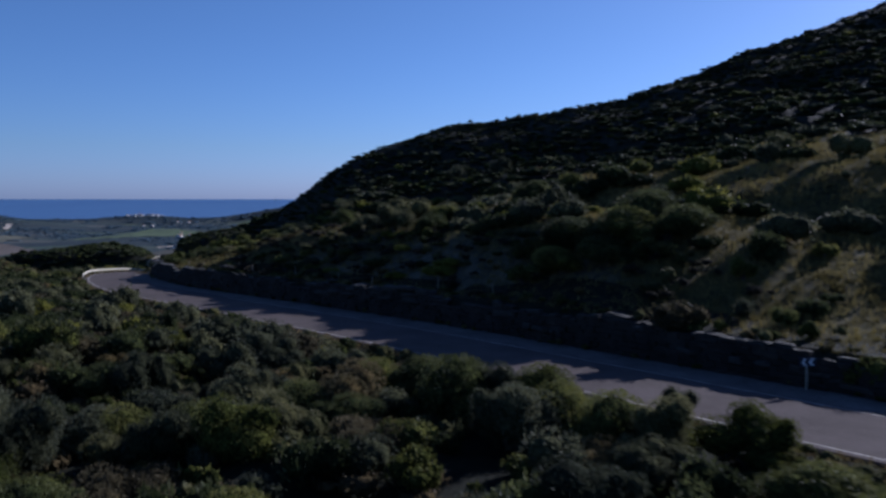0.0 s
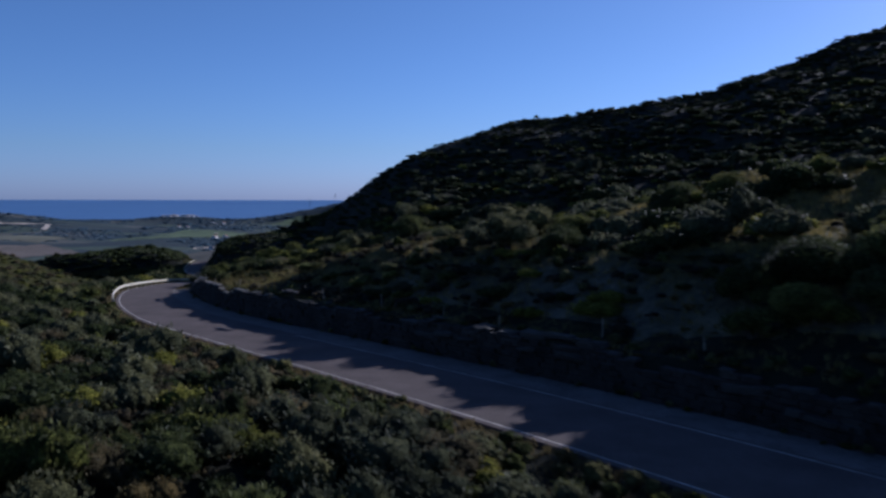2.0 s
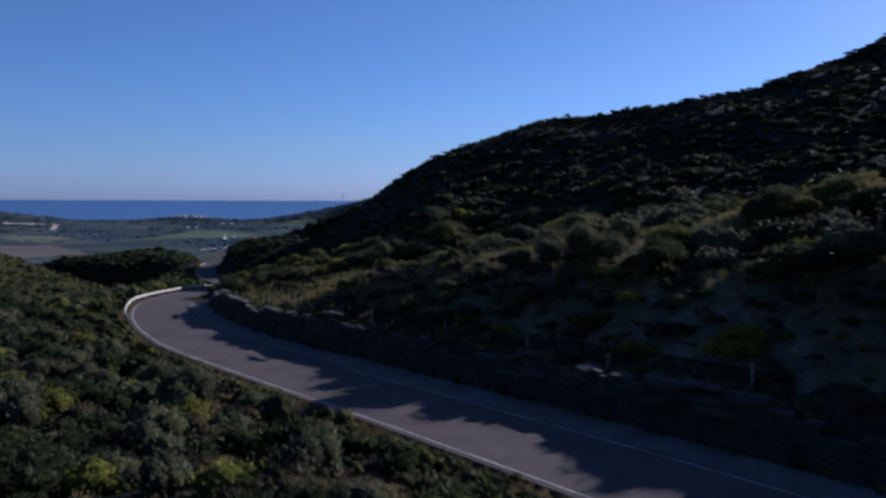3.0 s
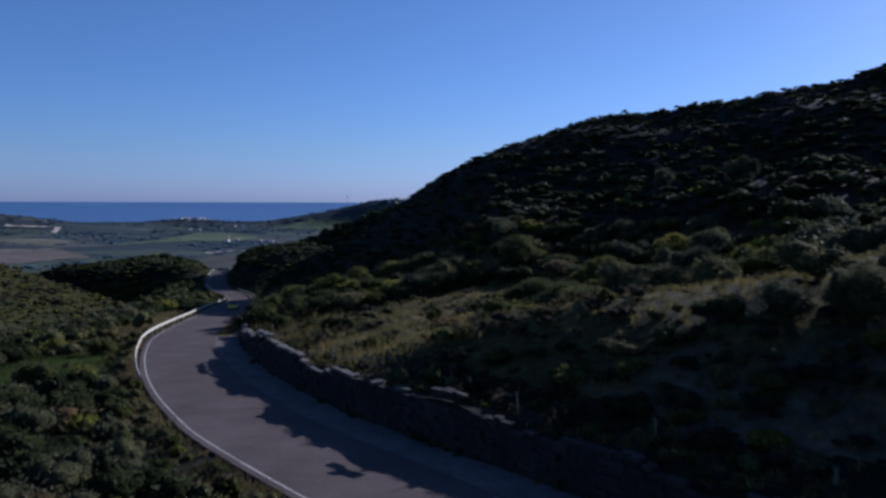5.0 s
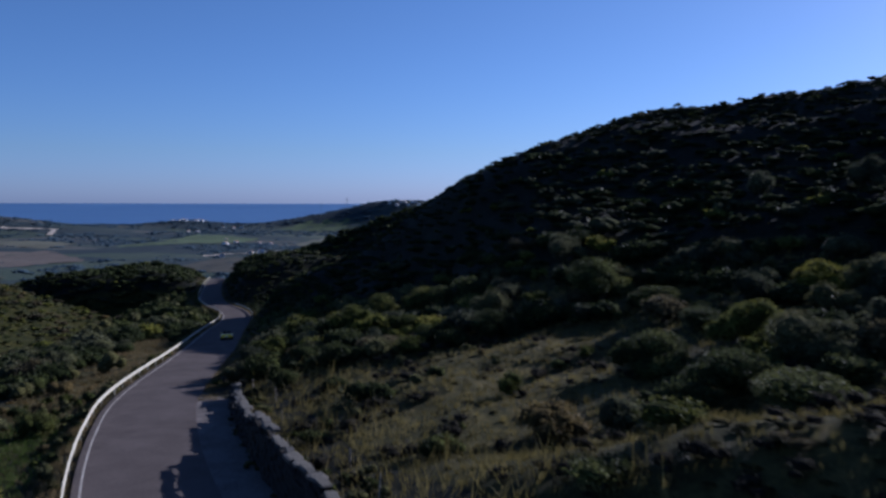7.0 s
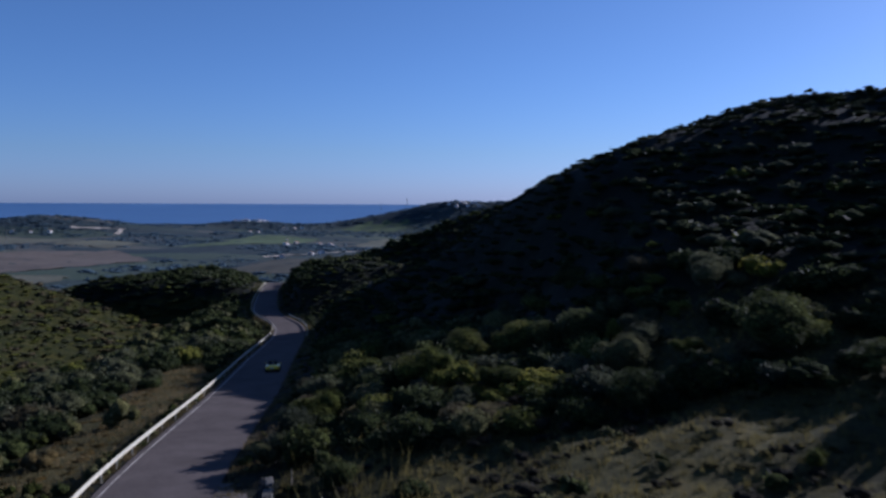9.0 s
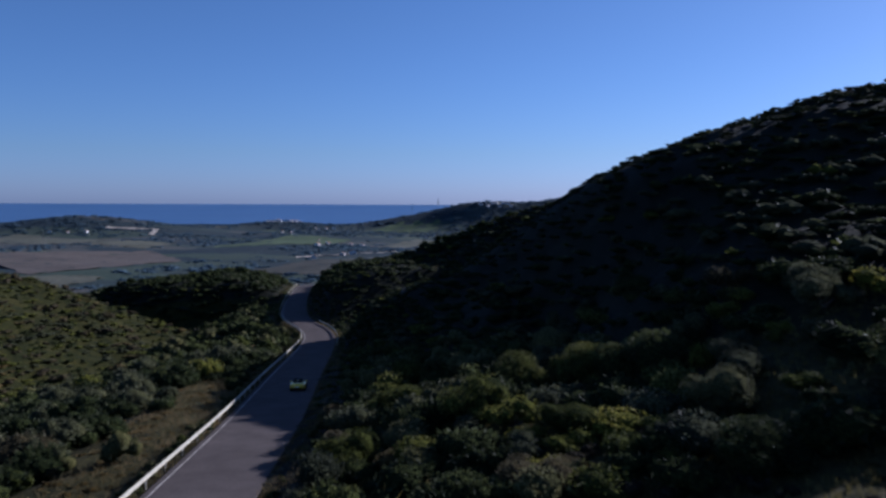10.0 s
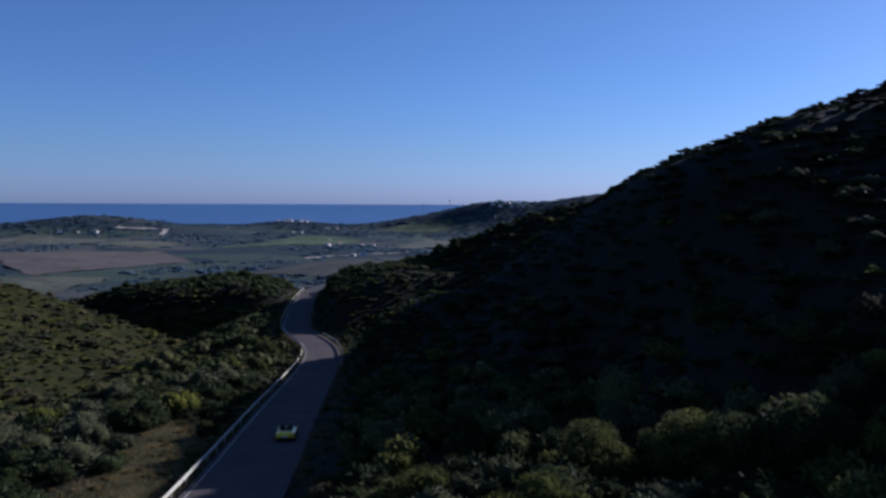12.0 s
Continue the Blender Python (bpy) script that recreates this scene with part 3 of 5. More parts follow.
def plant(x, y, width_lo, width_hi, weights, cover, tall=(0.8, 1.2)):
    """Rows of bushes: x, y, z, width, turn, variant, height factor, and their kinds."""
    d, zr, k = road_frame(x, y)
    room = np.where(d > 0, np.where(k <= WALL_END + 2, d - 7.6, d - np.where((y > 145) & (y < 240), 5.6, 4.2)), -d - 4.6)
    w = rng.uniform(width_lo, width_hi, len(x)) * rng.uniform(0.75, 1.15, len(x))
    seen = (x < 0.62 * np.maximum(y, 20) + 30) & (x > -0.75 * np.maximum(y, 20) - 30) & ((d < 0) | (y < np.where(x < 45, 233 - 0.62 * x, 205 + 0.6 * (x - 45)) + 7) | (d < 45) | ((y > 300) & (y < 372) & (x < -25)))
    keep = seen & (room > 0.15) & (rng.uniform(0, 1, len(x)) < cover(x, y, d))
    w = np.minimum(w, 0.7 + room * 0.9)
    gap = np.hypot(x[:, None] - TAKEN[:, 0], y[:, None] - TAKEN[:, 1]) - TAKEN[:, 2] * 0.5
    keep &= gap.min(1) > w * 0.2
    x, y, w = x[keep], y[keep], w[keep]
    z = terrain(x, y)
    patch = waves(x, y, 14, 21) * 0.5 + rng.normal(0, 0.5, len(x))
    order = np.argsort(np.argsort(patch)) / max(1, len(x))
    kind = np.searchsorted(np.cumsum(weights), order).clip(0, 3)
    rows = np.stack([x, y, z, w, rng.uniform(0, 6.283, len(x)), rng.randint(0, 5, len(x)), rng.uniform(*tall, len(x))], 1)
    return rows, kind


KINDS = list(SPECIES)
near_rows, mid_rows, far_rows, dist_rows = ({n: [] for n in KINDS} for i in range(4))


def share(rows, kind, zone):
    for n, name in enumerate(KINDS):
        for row in rows[kind == n]:
            z = zone(row[0], row[1])
            (near_rows, mid_rows, far_rows, dist_rows)[z][name].append(row)


# the bushes and small trees that stand out: x, y, width, height factor
STANDING = {
    "mastic_bush": [(15.3, 61, 6.6, 0.72), (11, 63.5, 5.8, 0.7), (18.6, 61.8, 5.2, 0.75), (15.5, 65, 6, 0.8), (7.6, 65.5, 4.8, 0.7), (12.2, 58.2, 4.6, 0.75), (9.2, 60.2, 4.4, 0.7), (6.5, 62, 3.8, 0.7), (15, 57.2, 3.4, 0.7),
                    (22.2, 54.7, 2.5, 1.3), (21.7, 46.8, 1.8, 1), (19.9, 46, 1.8, 1), (20.5, 38, 2.5, 1.2), (26.6, 55.5, 1.8, 1), (10, 96.9, 5.5, 0.8), (14.7, 93.4, 4.4, 0.9), (-17.9, 148.5, 6.5, 0.9), (-6.9, 112.2, 1.9, 1),
                    (0, 118.5, 3.3, 1), (-48.7, 141.8, 3.4, 1), (-31, 188, 5, 0.8), (-34.5, 189, 4, 0.7), (-45, 167.5, 3.4, 1.1), (-45.7, 136.4, 2.9, 1), (-41.8, 140.4, 3.1, 1.1), (-49, 175.5, 6, 0.84), (-36, 162.3, 5.2, 0.97),
                    (-40.3, 163, 4.4, 0.99), (-33.3, 163, 4.4, 1.24), (-31.1, 163.5, 6.2, 1.22), (-30.2, 155.7, 3.4, 1.16), (-30.3, 157, 3.8, 1.05), (-28, 141.8, 4.6, 0.81), (-14.6, 107, 5.6, 0.55), (-16, 115.3, 4.8, 0.74), (-19, 112.5, 3.2, 1.12),
                    (-19, 124.3, 5.4, 0.78), (-14, 141.5, 5.2, 0.54), (-12.5, 131, 4.6, 0.52), (-47.6, 166.4, 3.4, 0.81),
                    (0.6, 37.8, 4.0, 1.02), (-1.8, 39.5, 3.6, 1.0), (4.2, 33.8, 3.8, 1.15), (1.2, 34.6, 4.4, 1.1), (5.4, 32.4, 3.4, 1.2), (6.6, 31, 3.4, 1.2), (-4.2, 41.6, 3.4, 0.85)],
    "wild_olive": [(11.4, 76.8, 3.4, 1.3), (20.6, 75.3, 2.9, 1.2), (35.1, 86.7, 2.5, 1.2), (37.9, 89.2, 3.2, 1.2), (18, 47.2, 1.8, 1), (-0.2, 130.6, 2.9, 1.1), (3.4, 167.8, 3.4, 1.1), (11.6, 158.6, 4.3, 1.1), (-19.6, 162.7, 4.7, 0.8),
                    (-39, 201, 2.8, 1.1), (2.7, 31.2, 3.7, 1), (-2.4, 27.2, 2, 1), (-8.2, 31.2, 2.5, 1), (-17.1, 55.8, 2.5, 1), (10.2, 34.2, 1.7, 1.15), (2.9, 35.9, 3.2, 1.1), (7.9, 29.6, 3.0, 1.15), (-51.2, 146.5, 3, 1.1), (-28, 166, 3.4, 1.5), (-26.2, 155.2, 4.4, 0.63),
                    (-46, 162.5, 4, 0.71), (-32.1, 151.9, 4, 0.6), (-7.6, 138.4, 3.6, 0.94), (-22.5, 146.5, 3, 0.66)],
    "broom_bush": [(19.8, 52.2, 1.9, 1.2), (23, 92.6, 2.7, 1), (4.1, 100.5, 2.2, 1.2), (2.1, 129.4, 3, 0.8), (-21.7, 131.6, 1.5, 1), (-0.8, 26.2, 2.1, 1), (-25.2, 74.3, 1.6, 0.9), (11.4, 28.7, 3.6, 0.9), (-52, 170, 4, 0.91),
                    (-28.1, 160.5, 2.2, 1.5), (-36.6, 151.2, 5.4, 0.57), (-33.8, 149.2, 4.2, 0.58), (-31.8, 147.4, 3.8, 0.5), (-27.4, 123.4, 2, 1.13), (-16.8, 150, 3.4, 0.67), (-10, 129, 3.6, 0.56)],
    "dry_bush": [(14, 46.6, 3, 1), (-21.6, 47.5, 2.8, 0.9), (-27.7, 55.6, 3, 0.9), (-19.5, 46.3, 2.3, 0.8), (-20.3, 148.5, 3.2, 0.67)],
    "wayside_bush": [(-4.4, 26.9, 2.7, 1), (-15.8, 45.7, 3.1, 0.8), (-57, 108, 3.5, 1), (-49.3, 97.9, 3.2, 1), (-60.6, 126.1, 2.8, 1), (-102.7, 268.7, 6, 1), (-90.6, 203.5, 5.2, 0.7), (-92.5, 216, 4.6, 0.8)],
}
TAKEN = np.array([(q[0], q[1], q[2]) for rows in STANDING.values() for q in rows])


# the brushy shelf below the road
x, y = scatter(-75, 40, 14, 175, 2.15)
d, zr, k = road_frame(x, y)
x, y = x[d < -4], y[d < -4]
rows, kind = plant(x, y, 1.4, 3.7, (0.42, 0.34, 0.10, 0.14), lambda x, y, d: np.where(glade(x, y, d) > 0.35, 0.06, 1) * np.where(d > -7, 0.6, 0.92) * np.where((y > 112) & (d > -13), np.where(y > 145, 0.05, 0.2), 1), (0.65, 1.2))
d, zr, k = road_frame(rows[:, 0], rows[:, 1])
rows[(d > -10) & (rows[:, 1] < 48), 6] *= 0.75
share(rows, kind, lambda x, y: 0 if (-34 < x < 18 and y < 58) else 1 if y < 130 else 2)
x, y = scatter(-75, 40, 5, 140, 1.7)
d, zr, k = road_frame(x, y)
x, y = x[d < -3.9], y[d < -3.9]
rows, kind = plant(x, y, 0.8, 1.5, (0.38, 0.34, 0.22, 0.06), lambda x, y, d: np.where(glade(x, y, d) > 0.35, 0.1, np.where(d > -9, 0.88, 0.35)))
share(rows, kind, lambda x, y: 2)
# scattered scrub down the slope beyond the shelf
x, y = scatter(-170, -76, 20, 125, 4.2)
rows = np.stack([x, y, terrain(x, y), rng.uniform(2.0, 5.0, len(x)), rng.uniform(0, 6.283, len(x)), rng.randint(0, 5, len(x)), rng.uniform(0.5, 0.9, len(x))], 1)
share(rows, rng.choice(4, len(x), p=(0.5, 0.28, 0.2, 0.02)), lambda x, y: 3)
# gully and the lit spur across it
x, y = scatter(-250, -60, 120, 345, 2.2)
d, zr, k = road_frame(x, y)
ok = (d < -4) & ((x < -75) | (y > 175))
lit_spur = ok & (x < -131 - 0.1 * (y - 230))
rows, kind = plant(x[lit_spur], y[lit_spur], 1.3, 4.4, (0.30, 0.26, 0.38, 0.06), lambda x, y, d: np.clip(0.92 + 0.3 * waves(x, y, 19, 36), 0.5, 1.0), (0.18, 0.42))
share(rows, kind, lambda x, y: 3)
gully = ok & ~lit_spur & (rng.uniform(0, 1, len(x)) < 0.6)
rows, kind = plant(x[gully], y[gully], 2.2, 5.2, (0.74, 0.20, 0.05, 0.01), lambda x, y, d: np.where((d > -14) & (y < 203 - 0.8 * (d + 14)), 0.03, np.where(d > -6, 0.5, 0.95)), (0.6, 1.1))
share(rows, kind, lambda x, y: 1 if (y < 235 and x > -115) else 2)
# the wooded knoll and both sides of the crest
x, y = scatter(-260, -60, 345, 500, 3.1)
rows, kind = plant(x, y, 3.2, 6.0, (0.86, 0.12, 0.02, 0.0), lambda x, y, d: np.where(np.abs(d) < 9, 0.6, 0.98), (0.5, 0.85))
rows[(rows[:, 1] < 374) & (rows[:, 0] < -120), 6] *= 0.6
share(rows, kind, lambda x, y: 3)


# the spur above the wall: open grass with clumps
def spur_cover(x, y, d):
    c = 0.30 + 0.5 * waves(x, y, 26, 31)
    c = np.where(y > 140, c + 0.65, c)
    c = np.where((d < 13) & (y < 140), c * 0.5 + 0.12, c)
    c = np.where((d > 9.5) & (d < 18) & (y < 108) & (y > 52) & (x < 12), np.where((d < 12.5) & (y < 78), 0.15, 0.78), c)
    c = np.where((d > 17.5) & (d < 26) & (y > 52) & (y < 96), 0.7, c)
    c = np.where((y > 98) & (y < 140) & (d > 8), np.clip(c, 0, 1) * 0.22, c)
    c = np.where((x > -15) & (y > 114) & (y < 150), 0.75, c)
    c = np.where((y > 93) & (y < 113) & (d > 13) & (x < -4), 0.12, c)
    c = np.where((x > 12) & (y < 88) & (d > 9), c * 0.3, c)
    return np.clip(c, 0.03, 0.95)


x, y = scatter(-80, 80, 20, 235, 2.5)
d, zr, k = road_frame(x, y)
ok = (d > 6) & (0.245 * x + 0.243 * y < 36)
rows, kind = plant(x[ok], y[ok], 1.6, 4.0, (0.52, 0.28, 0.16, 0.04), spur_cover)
d, zr, k = road_frame(rows[:, 0], rows[:, 1])
rows[:, 3] *= 1.2
rows[:, 6] *= 0.8
bank = (d < 17.5) & (rows[:, 1] > 46) & (rows[:, 1] < 112)
rows[bank, 3] *= 0.6
rows[bank, 6] *= 0.65
share(rows, kind, lambda x, y: 0 if (y < 172 and x < 2 and y > 84) else 1 if (y < 150 and x < 40) else 2)
x, y = scatter(-70, 60, 20, 175, 1.9)
d, zr, k = road_frame(x, y)
ok = (d > 6) & (0.245 * x + 0.243 * y < 37)
rows, kind = plant(x[ok], y[ok], 0.6, 1.5, (0.25, 0.42, 0.13, 0.20), lambda x, y, d: np.where((d < 18) & (y > 50) & (y < 96) & (x < 12), np.where((d < 12) & (y < 78), 0.3, 0.7), np.clip(0.30 + 0.4 * waves(x, y, 17, 33), 0.05, 0.9) * np.where((y > 96) & (y < 140) & (d > 12), 0.35, np.where((x > 12) & (y < 95) & (d > 9), 0.4, 1))))
share(rows, kind, lambda x, y: 2)
# the great hill
x, y = scatter(-110, 170, 84, 372, 2.7)
d, zr, k = road_frame(x, y)
ok = (d > 6) & (0.245 * x + 0.243 * y >= 36)
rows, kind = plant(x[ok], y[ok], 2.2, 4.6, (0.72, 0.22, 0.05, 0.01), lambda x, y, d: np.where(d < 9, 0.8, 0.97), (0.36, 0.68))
crest = np.where(rows[:, 0] < 45, 233 - 0.62 * rows[:, 0], 205 + 0.6 * (rows[:, 0] - 45))
rows[:, 6] *= 1 - 0.48 * np.exp(-((rows[:, 1] - crest + 4) / 20) ** 2)
rows[:, 3] *= 1 - 0.36 * np.exp(-((rows[:, 1] - crest + 4) / 20) ** 2)
share(rows, kind, lambda x, y: 3)
x = rng.uniform(-60, 110, 1500)
y = np.where(x < 45, 233 - 0.62 * x, 205 + 0.6 * (x - 45)) + rng.normal(-3, 6, 1500)
rows, kind = plant(x, y, 0.9, 1.9, (0.7, 0.25, 0.05, 0.0), lambda x, y, d: np.full(len(x), 1.0), (0.4, 0.8))
share(rows, kind, lambda x, y: 3)

# low scrub on the cut slopes beside the bend
x, y = scatter(-135, -60, 225, 385, 1.25)
d, zr, k = road_frame(x, y)
ok = (d > 5) & (d < 16)
rows, kind = plant(x[ok], y[ok], 0.9, 2.0, (0.66, 0.28, 0.05, 0.01), lambda x, y, d: np.full(len(x), 0.75), (0.5, 0.9))
share(rows, kind, lambda x, y: 3)

# low weeds against the road edges
i = rng.randint(5, len(LINE) - 70, 1150)
off = np.where(rng.uniform(0, 1, len(i)) < 0.62, -1, 1) * (HALF + 0.75 + np.abs(rng.normal(0.35, 0.8, len(i))))
ok = (off < 0) | (i > WALL_END + 4)
i, off = i[ok], off[ok]
off = np.where(off > 0, off + 0.3, off - 0.35)
x, y = LINE[i, 0] + RIGHT[i, 0] * off, LINE[i, 1] + RIGHT[i, 1] * off
rows = np.stack([x, y, terrain(x, y), rng.uniform(0.4, 1.3, len(i)), rng.uniform(0, 6.283, len(i)), rng.randint(0, 5, len(i)), rng.uniform(0.5, 1.0, len(i))], 1)
share(rows, rng.choice(4, len(i), p=(0.34, 0.36, 0.2, 0.1)), lambda x, y: 2)

# low dark shrubs along the lip and foot of the stone wall
i = rng.randint(15, WALL_END, 330)
off = np.where(rng.uniform(0, 1, len(i)) < 0.72, rng.uniform(6.9, 8.4, len(i)), rng.uniform(5.5, 5.9, len(i)))
x, y = LINE[i, 0] + RIGHT[i, 0] * off, LINE[i, 1] + RIGHT[i, 1] * off
w = np.where(off < 6, rng.uniform(0.3, 0.7, len(i)), rng.uniform(0.4, 1.1, len(i)))
z = np.where(off < 6, LINE[i, 2], terrain(x, y))
rows = np.stack([x, y, z, w, rng.uniform(0, 6.283, len(i)), rng.randint(0, 5, len(i)), rng.uniform(0.5, 1.1, len(i))], 1)
share(rows, rng.choice(4, len(i), p=(0.5, 0.3, 0.08, 0.12)), lambda x, y: 2)

for name, spots in STANDING.items():
    for i, (x, y, w, h) in enumerate(spots):
        kind_ = "mastic_bush" if name == "wayside_bush" else name
        bush(kind_, x, y, float(terrain(np.array([x]), np.array([y]))[0]), w, i * 67, i * 3 + 1, h)
for name in KINDS:
    for i, row in enumerate(sorted(near_rows[name], key=lambda q: q[1] if q[1] < 60 else q[1] - 62)):
        if i < 165:
            bush(name, row[0], row[1], row[2], row[3], math.degrees(row[4]), int(row[5]), row[6])
        else:
            mid_rows[name].append(row)
    place_many(name, mid_rows[name], MID, SPECIES[name][3].split(" on ")[0] + " thicket")
    place_many(name, dist_rows[name], DIST, "distant slopes covered in " + SPECIES[name][3].split(" on ")[0])
    place_many(name, far_rows[name], FAR, "far hillside covered in " + SPECIES[name][3].split(" on ")[0])


# tussocks of dry grass and low dead scrub over the open slopes
r = np.random.RandomState(77)
SPECIES["grass_tussock"] = (M_STRAW, 0.5, 0.1, "", "")
SPECIES["bank_tussock"] = (M_VERGE, 0.5, 0.1, "", "")
TUSSOCK = {"grass_tussock": [crown(r, 1, 26, 0.20, 0.5, 0.95, 0.1, 0.10, 1.3) for i in range(5)]}
TUSSOCK["bank_tussock"] = TUSSOCK["grass_tussock"]


def tussocks(x, y, lo, hi, label, name="grass_tussock"):
    n = len(x)
    rows = np.stack([x, y, terrain(x, y), r.uniform(lo, hi, n), r.uniform(0, 6.283, n), r.randint(0, 5, n), r.uniform(0.12, 0.3, n)], 1)
    place_many(name, rows, TUSSOCK, label)


x, y = scatter(-70, 96, 18, 180, 1.05)
d, zr, k = road_frame(x, y)
ok = (d > 7.2) & (d < 130) & (0.245 * x + 0.243 * y < 38) & (x < 0.6 * y + 18) & (rng.uniform(0, 1, len(x)) < np.clip(0.45 + 0.5 * waves(x, y, 11, 71), 0.08, 1))
tussocks(x[ok], y[ok], 0.6, 1.7, "tufted straw-brown dry grass over the open slope")
i = rng.randint(15, WALL_END, 900)
off = rng.uniform(6.75, 8.2, len(i))
tussocks(LINE[i, 0] + RIGHT[i, 0] * off, LINE[i, 1] + RIGHT[i, 1] * off, 0.6, 1.5, "dry grass hanging over the top of the stone wall", "bank_tussock")
x, y = scatter(-112, -46, 125, 214, 1.0)
d, zr, k = road_frame(x, y)
ok = (d < -4.6) & (d > -14 + 2.5 * waves(x, y, 12, 35)) & (rng.uniform(0, 1, len(x)) < 0.8)
tussocks(x[ok], y[ok], 1.0, 2.4, "tawny tufted grass on the bank below the guard rail", "bank_tussock")

# low grey-brown thorny heath among the green bushes and on the shaded bank
hr = np.random.RandomState(91)
SPECIES["heath_bush"] = (M_HEATH, 0.6, 0.1, "", "")
HEATH = {"heath_bush": [crown(hr, 4, 64, 0.10, 0.62, 0.8, 0.7, 0.22, 0.7) for i in range(5)]}


def heath(x, y, lo, hi, label):
    n = len(x)
    rows = np.stack([x, y, terrain(x, y), hr.uniform(lo, hi, n), hr.uniform(0, 6.283, n), hr.randint(0, 5, n), hr.uniform(0.5, 0.95, n)], 1)
    place_many("heath_bush", rows, HEATH, label)


x, y = scatter(-45, 22, 50, 150, 1.55)
d, zr, k = road_frame(x, y)
dense = np.where((y > 74) & (y < 101) & (d < 21), 0.62, 0.2 + 0.25 * waves(x, y, 13, 92))
ok = (d > 7.8) & (d < 34) & (hr.uniform(0, 1, len(x)) < dense)
heath(x[ok], y[ok], 0.8, 2.3, "low grey-brown thorny heath on the bank above the wall")
x, y = scatter(-62, 20, 18, 112, 1.9)
d, zr, k = road_frame(x, y)
ok = (d < -4.8) & (glade(x, y, d) < 0.2) & (hr.uniform(0, 1, len(x)) < np.clip(0.34 + 0.4 * waves(x, y, 10, 93), 0.05, 0.85))
heath(x[ok], y[ok], 1.2, 2.6, "grey-brown thorny heath between the green bushes of the shelf")
x, y = scatter(-235, -128, 150, 330, 4.0)
ok = (x < -133 - 0.1 * (y - 230)) & (hr.uniform(0, 1, len(x)) < 0.35)
heath(x[ok], y[ok], 2.0, 4.4, "patches of brown heath on the sunlit spur")


# dry grass
def grass(name, x, y, blades, height, label, mat=M_STRAW):
    z = terrain(x, y)
    p = np.repeat(np.stack([x, y, z], 1), blades, 0)
    m = len(p)
    p[:, :2] += rng.normal(0, 0.16, (m, 2))
    a = rng.uniform(0, 6.283, m)
    h = height * rng.uniform(0.5, 1.3, m)
    w = rng.uniform(0.015, 0.04, m)
    lean = rng.normal(0, 0.35, (m, 2)) * h[:, None]
    v = np.empty((m, 3, 3))
    v[:, 0] = p - np.stack([np.cos(a) * w, np.sin(a) * w, 0 * a + 0.05], 1)
    v[:, 1] = p + np.stack([np.cos(a) * w, np.sin(a) * w, 0 * a - 0.05], 1)
    v[:, 2] = p + np.stack([lean[:, 0], lean[:, 1], h], 1)
    tagged(new(name, array_mesh(name, v.reshape(-1, 3), np.arange(m * 3).reshape(-1, 3), mat)), label, "grass", kind="stuff")


x, y = scatter(-66, 60, 18, 165, 0.75)
d, zr, k = road_frame(x, y)
ok = (d > 7.0) & (d < 60) & (0.245 * x + 0.243 * y < 36) & (rng.uniform(0, 1, len(x)) < 0.75)
grass("dry_grass", x[ok], y[ok], 13, 0.36, "straw-coloured dry grass between the bushes")
x, y = scatter(8, 62, 30, 104, 0.68)
d, zr, k = road_frame(x, y)
ok = (d > np.where(x > 12, 8.5, 13)) & (0.245 * x + 0.243 * y < 36) & (x < 0.62 * y + 16)
grass("slope_grass", x[ok], y[ok], 8, 0.42, "pale dry grass over the open slope above the bank")
i = rng.randint(index_at(-33, 90.7), WALL_END + 6, 420)
off = rng.uniform(7.4, 14.5, len(i))
grass("dry_stalks", LINE[i, 0] + RIGHT[i, 0] * off, LINE[i, 1] + RIGHT[i, 1] * off, 2, 1.35, "tall thin dry stalks standing above the wall")
i = rng.randint(0, len(LINE) - 60, 9000)
off = np.abs(rng.normal(0, 1.3, len(i))) + HALF + 0.7
vx, vy = LINE[i, 0] - RIGHT[i, 0] * off, LINE[i, 1] - RIGHT[i, 1] * off
i2 = rng.randint(WALL_END, len(LINE) - 60, 5000)
off = np.abs(rng.normal(0, 0.9, len(i2))) + HALF + 0.4
vx, vy = np.append(vx, LINE[i2, 0] + RIGHT[i2, 0] * off), np.append(vy, LINE[i2, 1] + RIGHT[i2, 1] * off)
grass("verge_grass", vx, vy, 6, 0.35, "dry greyish green grass along the road verge", M_VERGE)

x, y = scatter(-80, -48, 95, 142, 0.55)
d, zr, k = road_frame(x, y)
ok = (d < -4.6) & (glade(x, y, d) > 0.3)
grass("meadow_grass", x[ok], y[ok], 9, 0.35, "fresh green grass in a small meadow below the road", M_FRESH)
x, y = scatter(-110, -50, 130, 216, 0.7)
d, zr, k = road_frame(x, y)
ok = (d < -4.2) & (d > -13 + 2 * waves(x, y, 12, 35)) & (rng.uniform(0, 1, len(x)) < 0.85)
grass("bank_grass", x[ok], y[ok], 7, 0.45, "tawny dry grass on the bank below the guard rail", M_VERGE)

# ---- the stone wall above the gutter ----
def stone_mesh(r):
    """A rough block with chamfered, uneven edges, one unit each way."""
    bm = bmesh.new()
    bmesh.ops.create_cube(bm, size=1.0)
    bmesh.ops.bevel(bm, geom=bm.edges[:], offset=0.12, segments=1, affect="EDGES")
    for v in bm.verts:
        v.co += Vector(r.uniform(-0.07, 0.07, 3))
    me = bpy.data.meshes.new("stone")
    bm.to_mesh(me)
    bm.free()
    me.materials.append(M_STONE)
    return me


wall = tagged(new("wall_roadside"), "low rough rubble stone retaining wall beside the road", "wall", kind="structure")
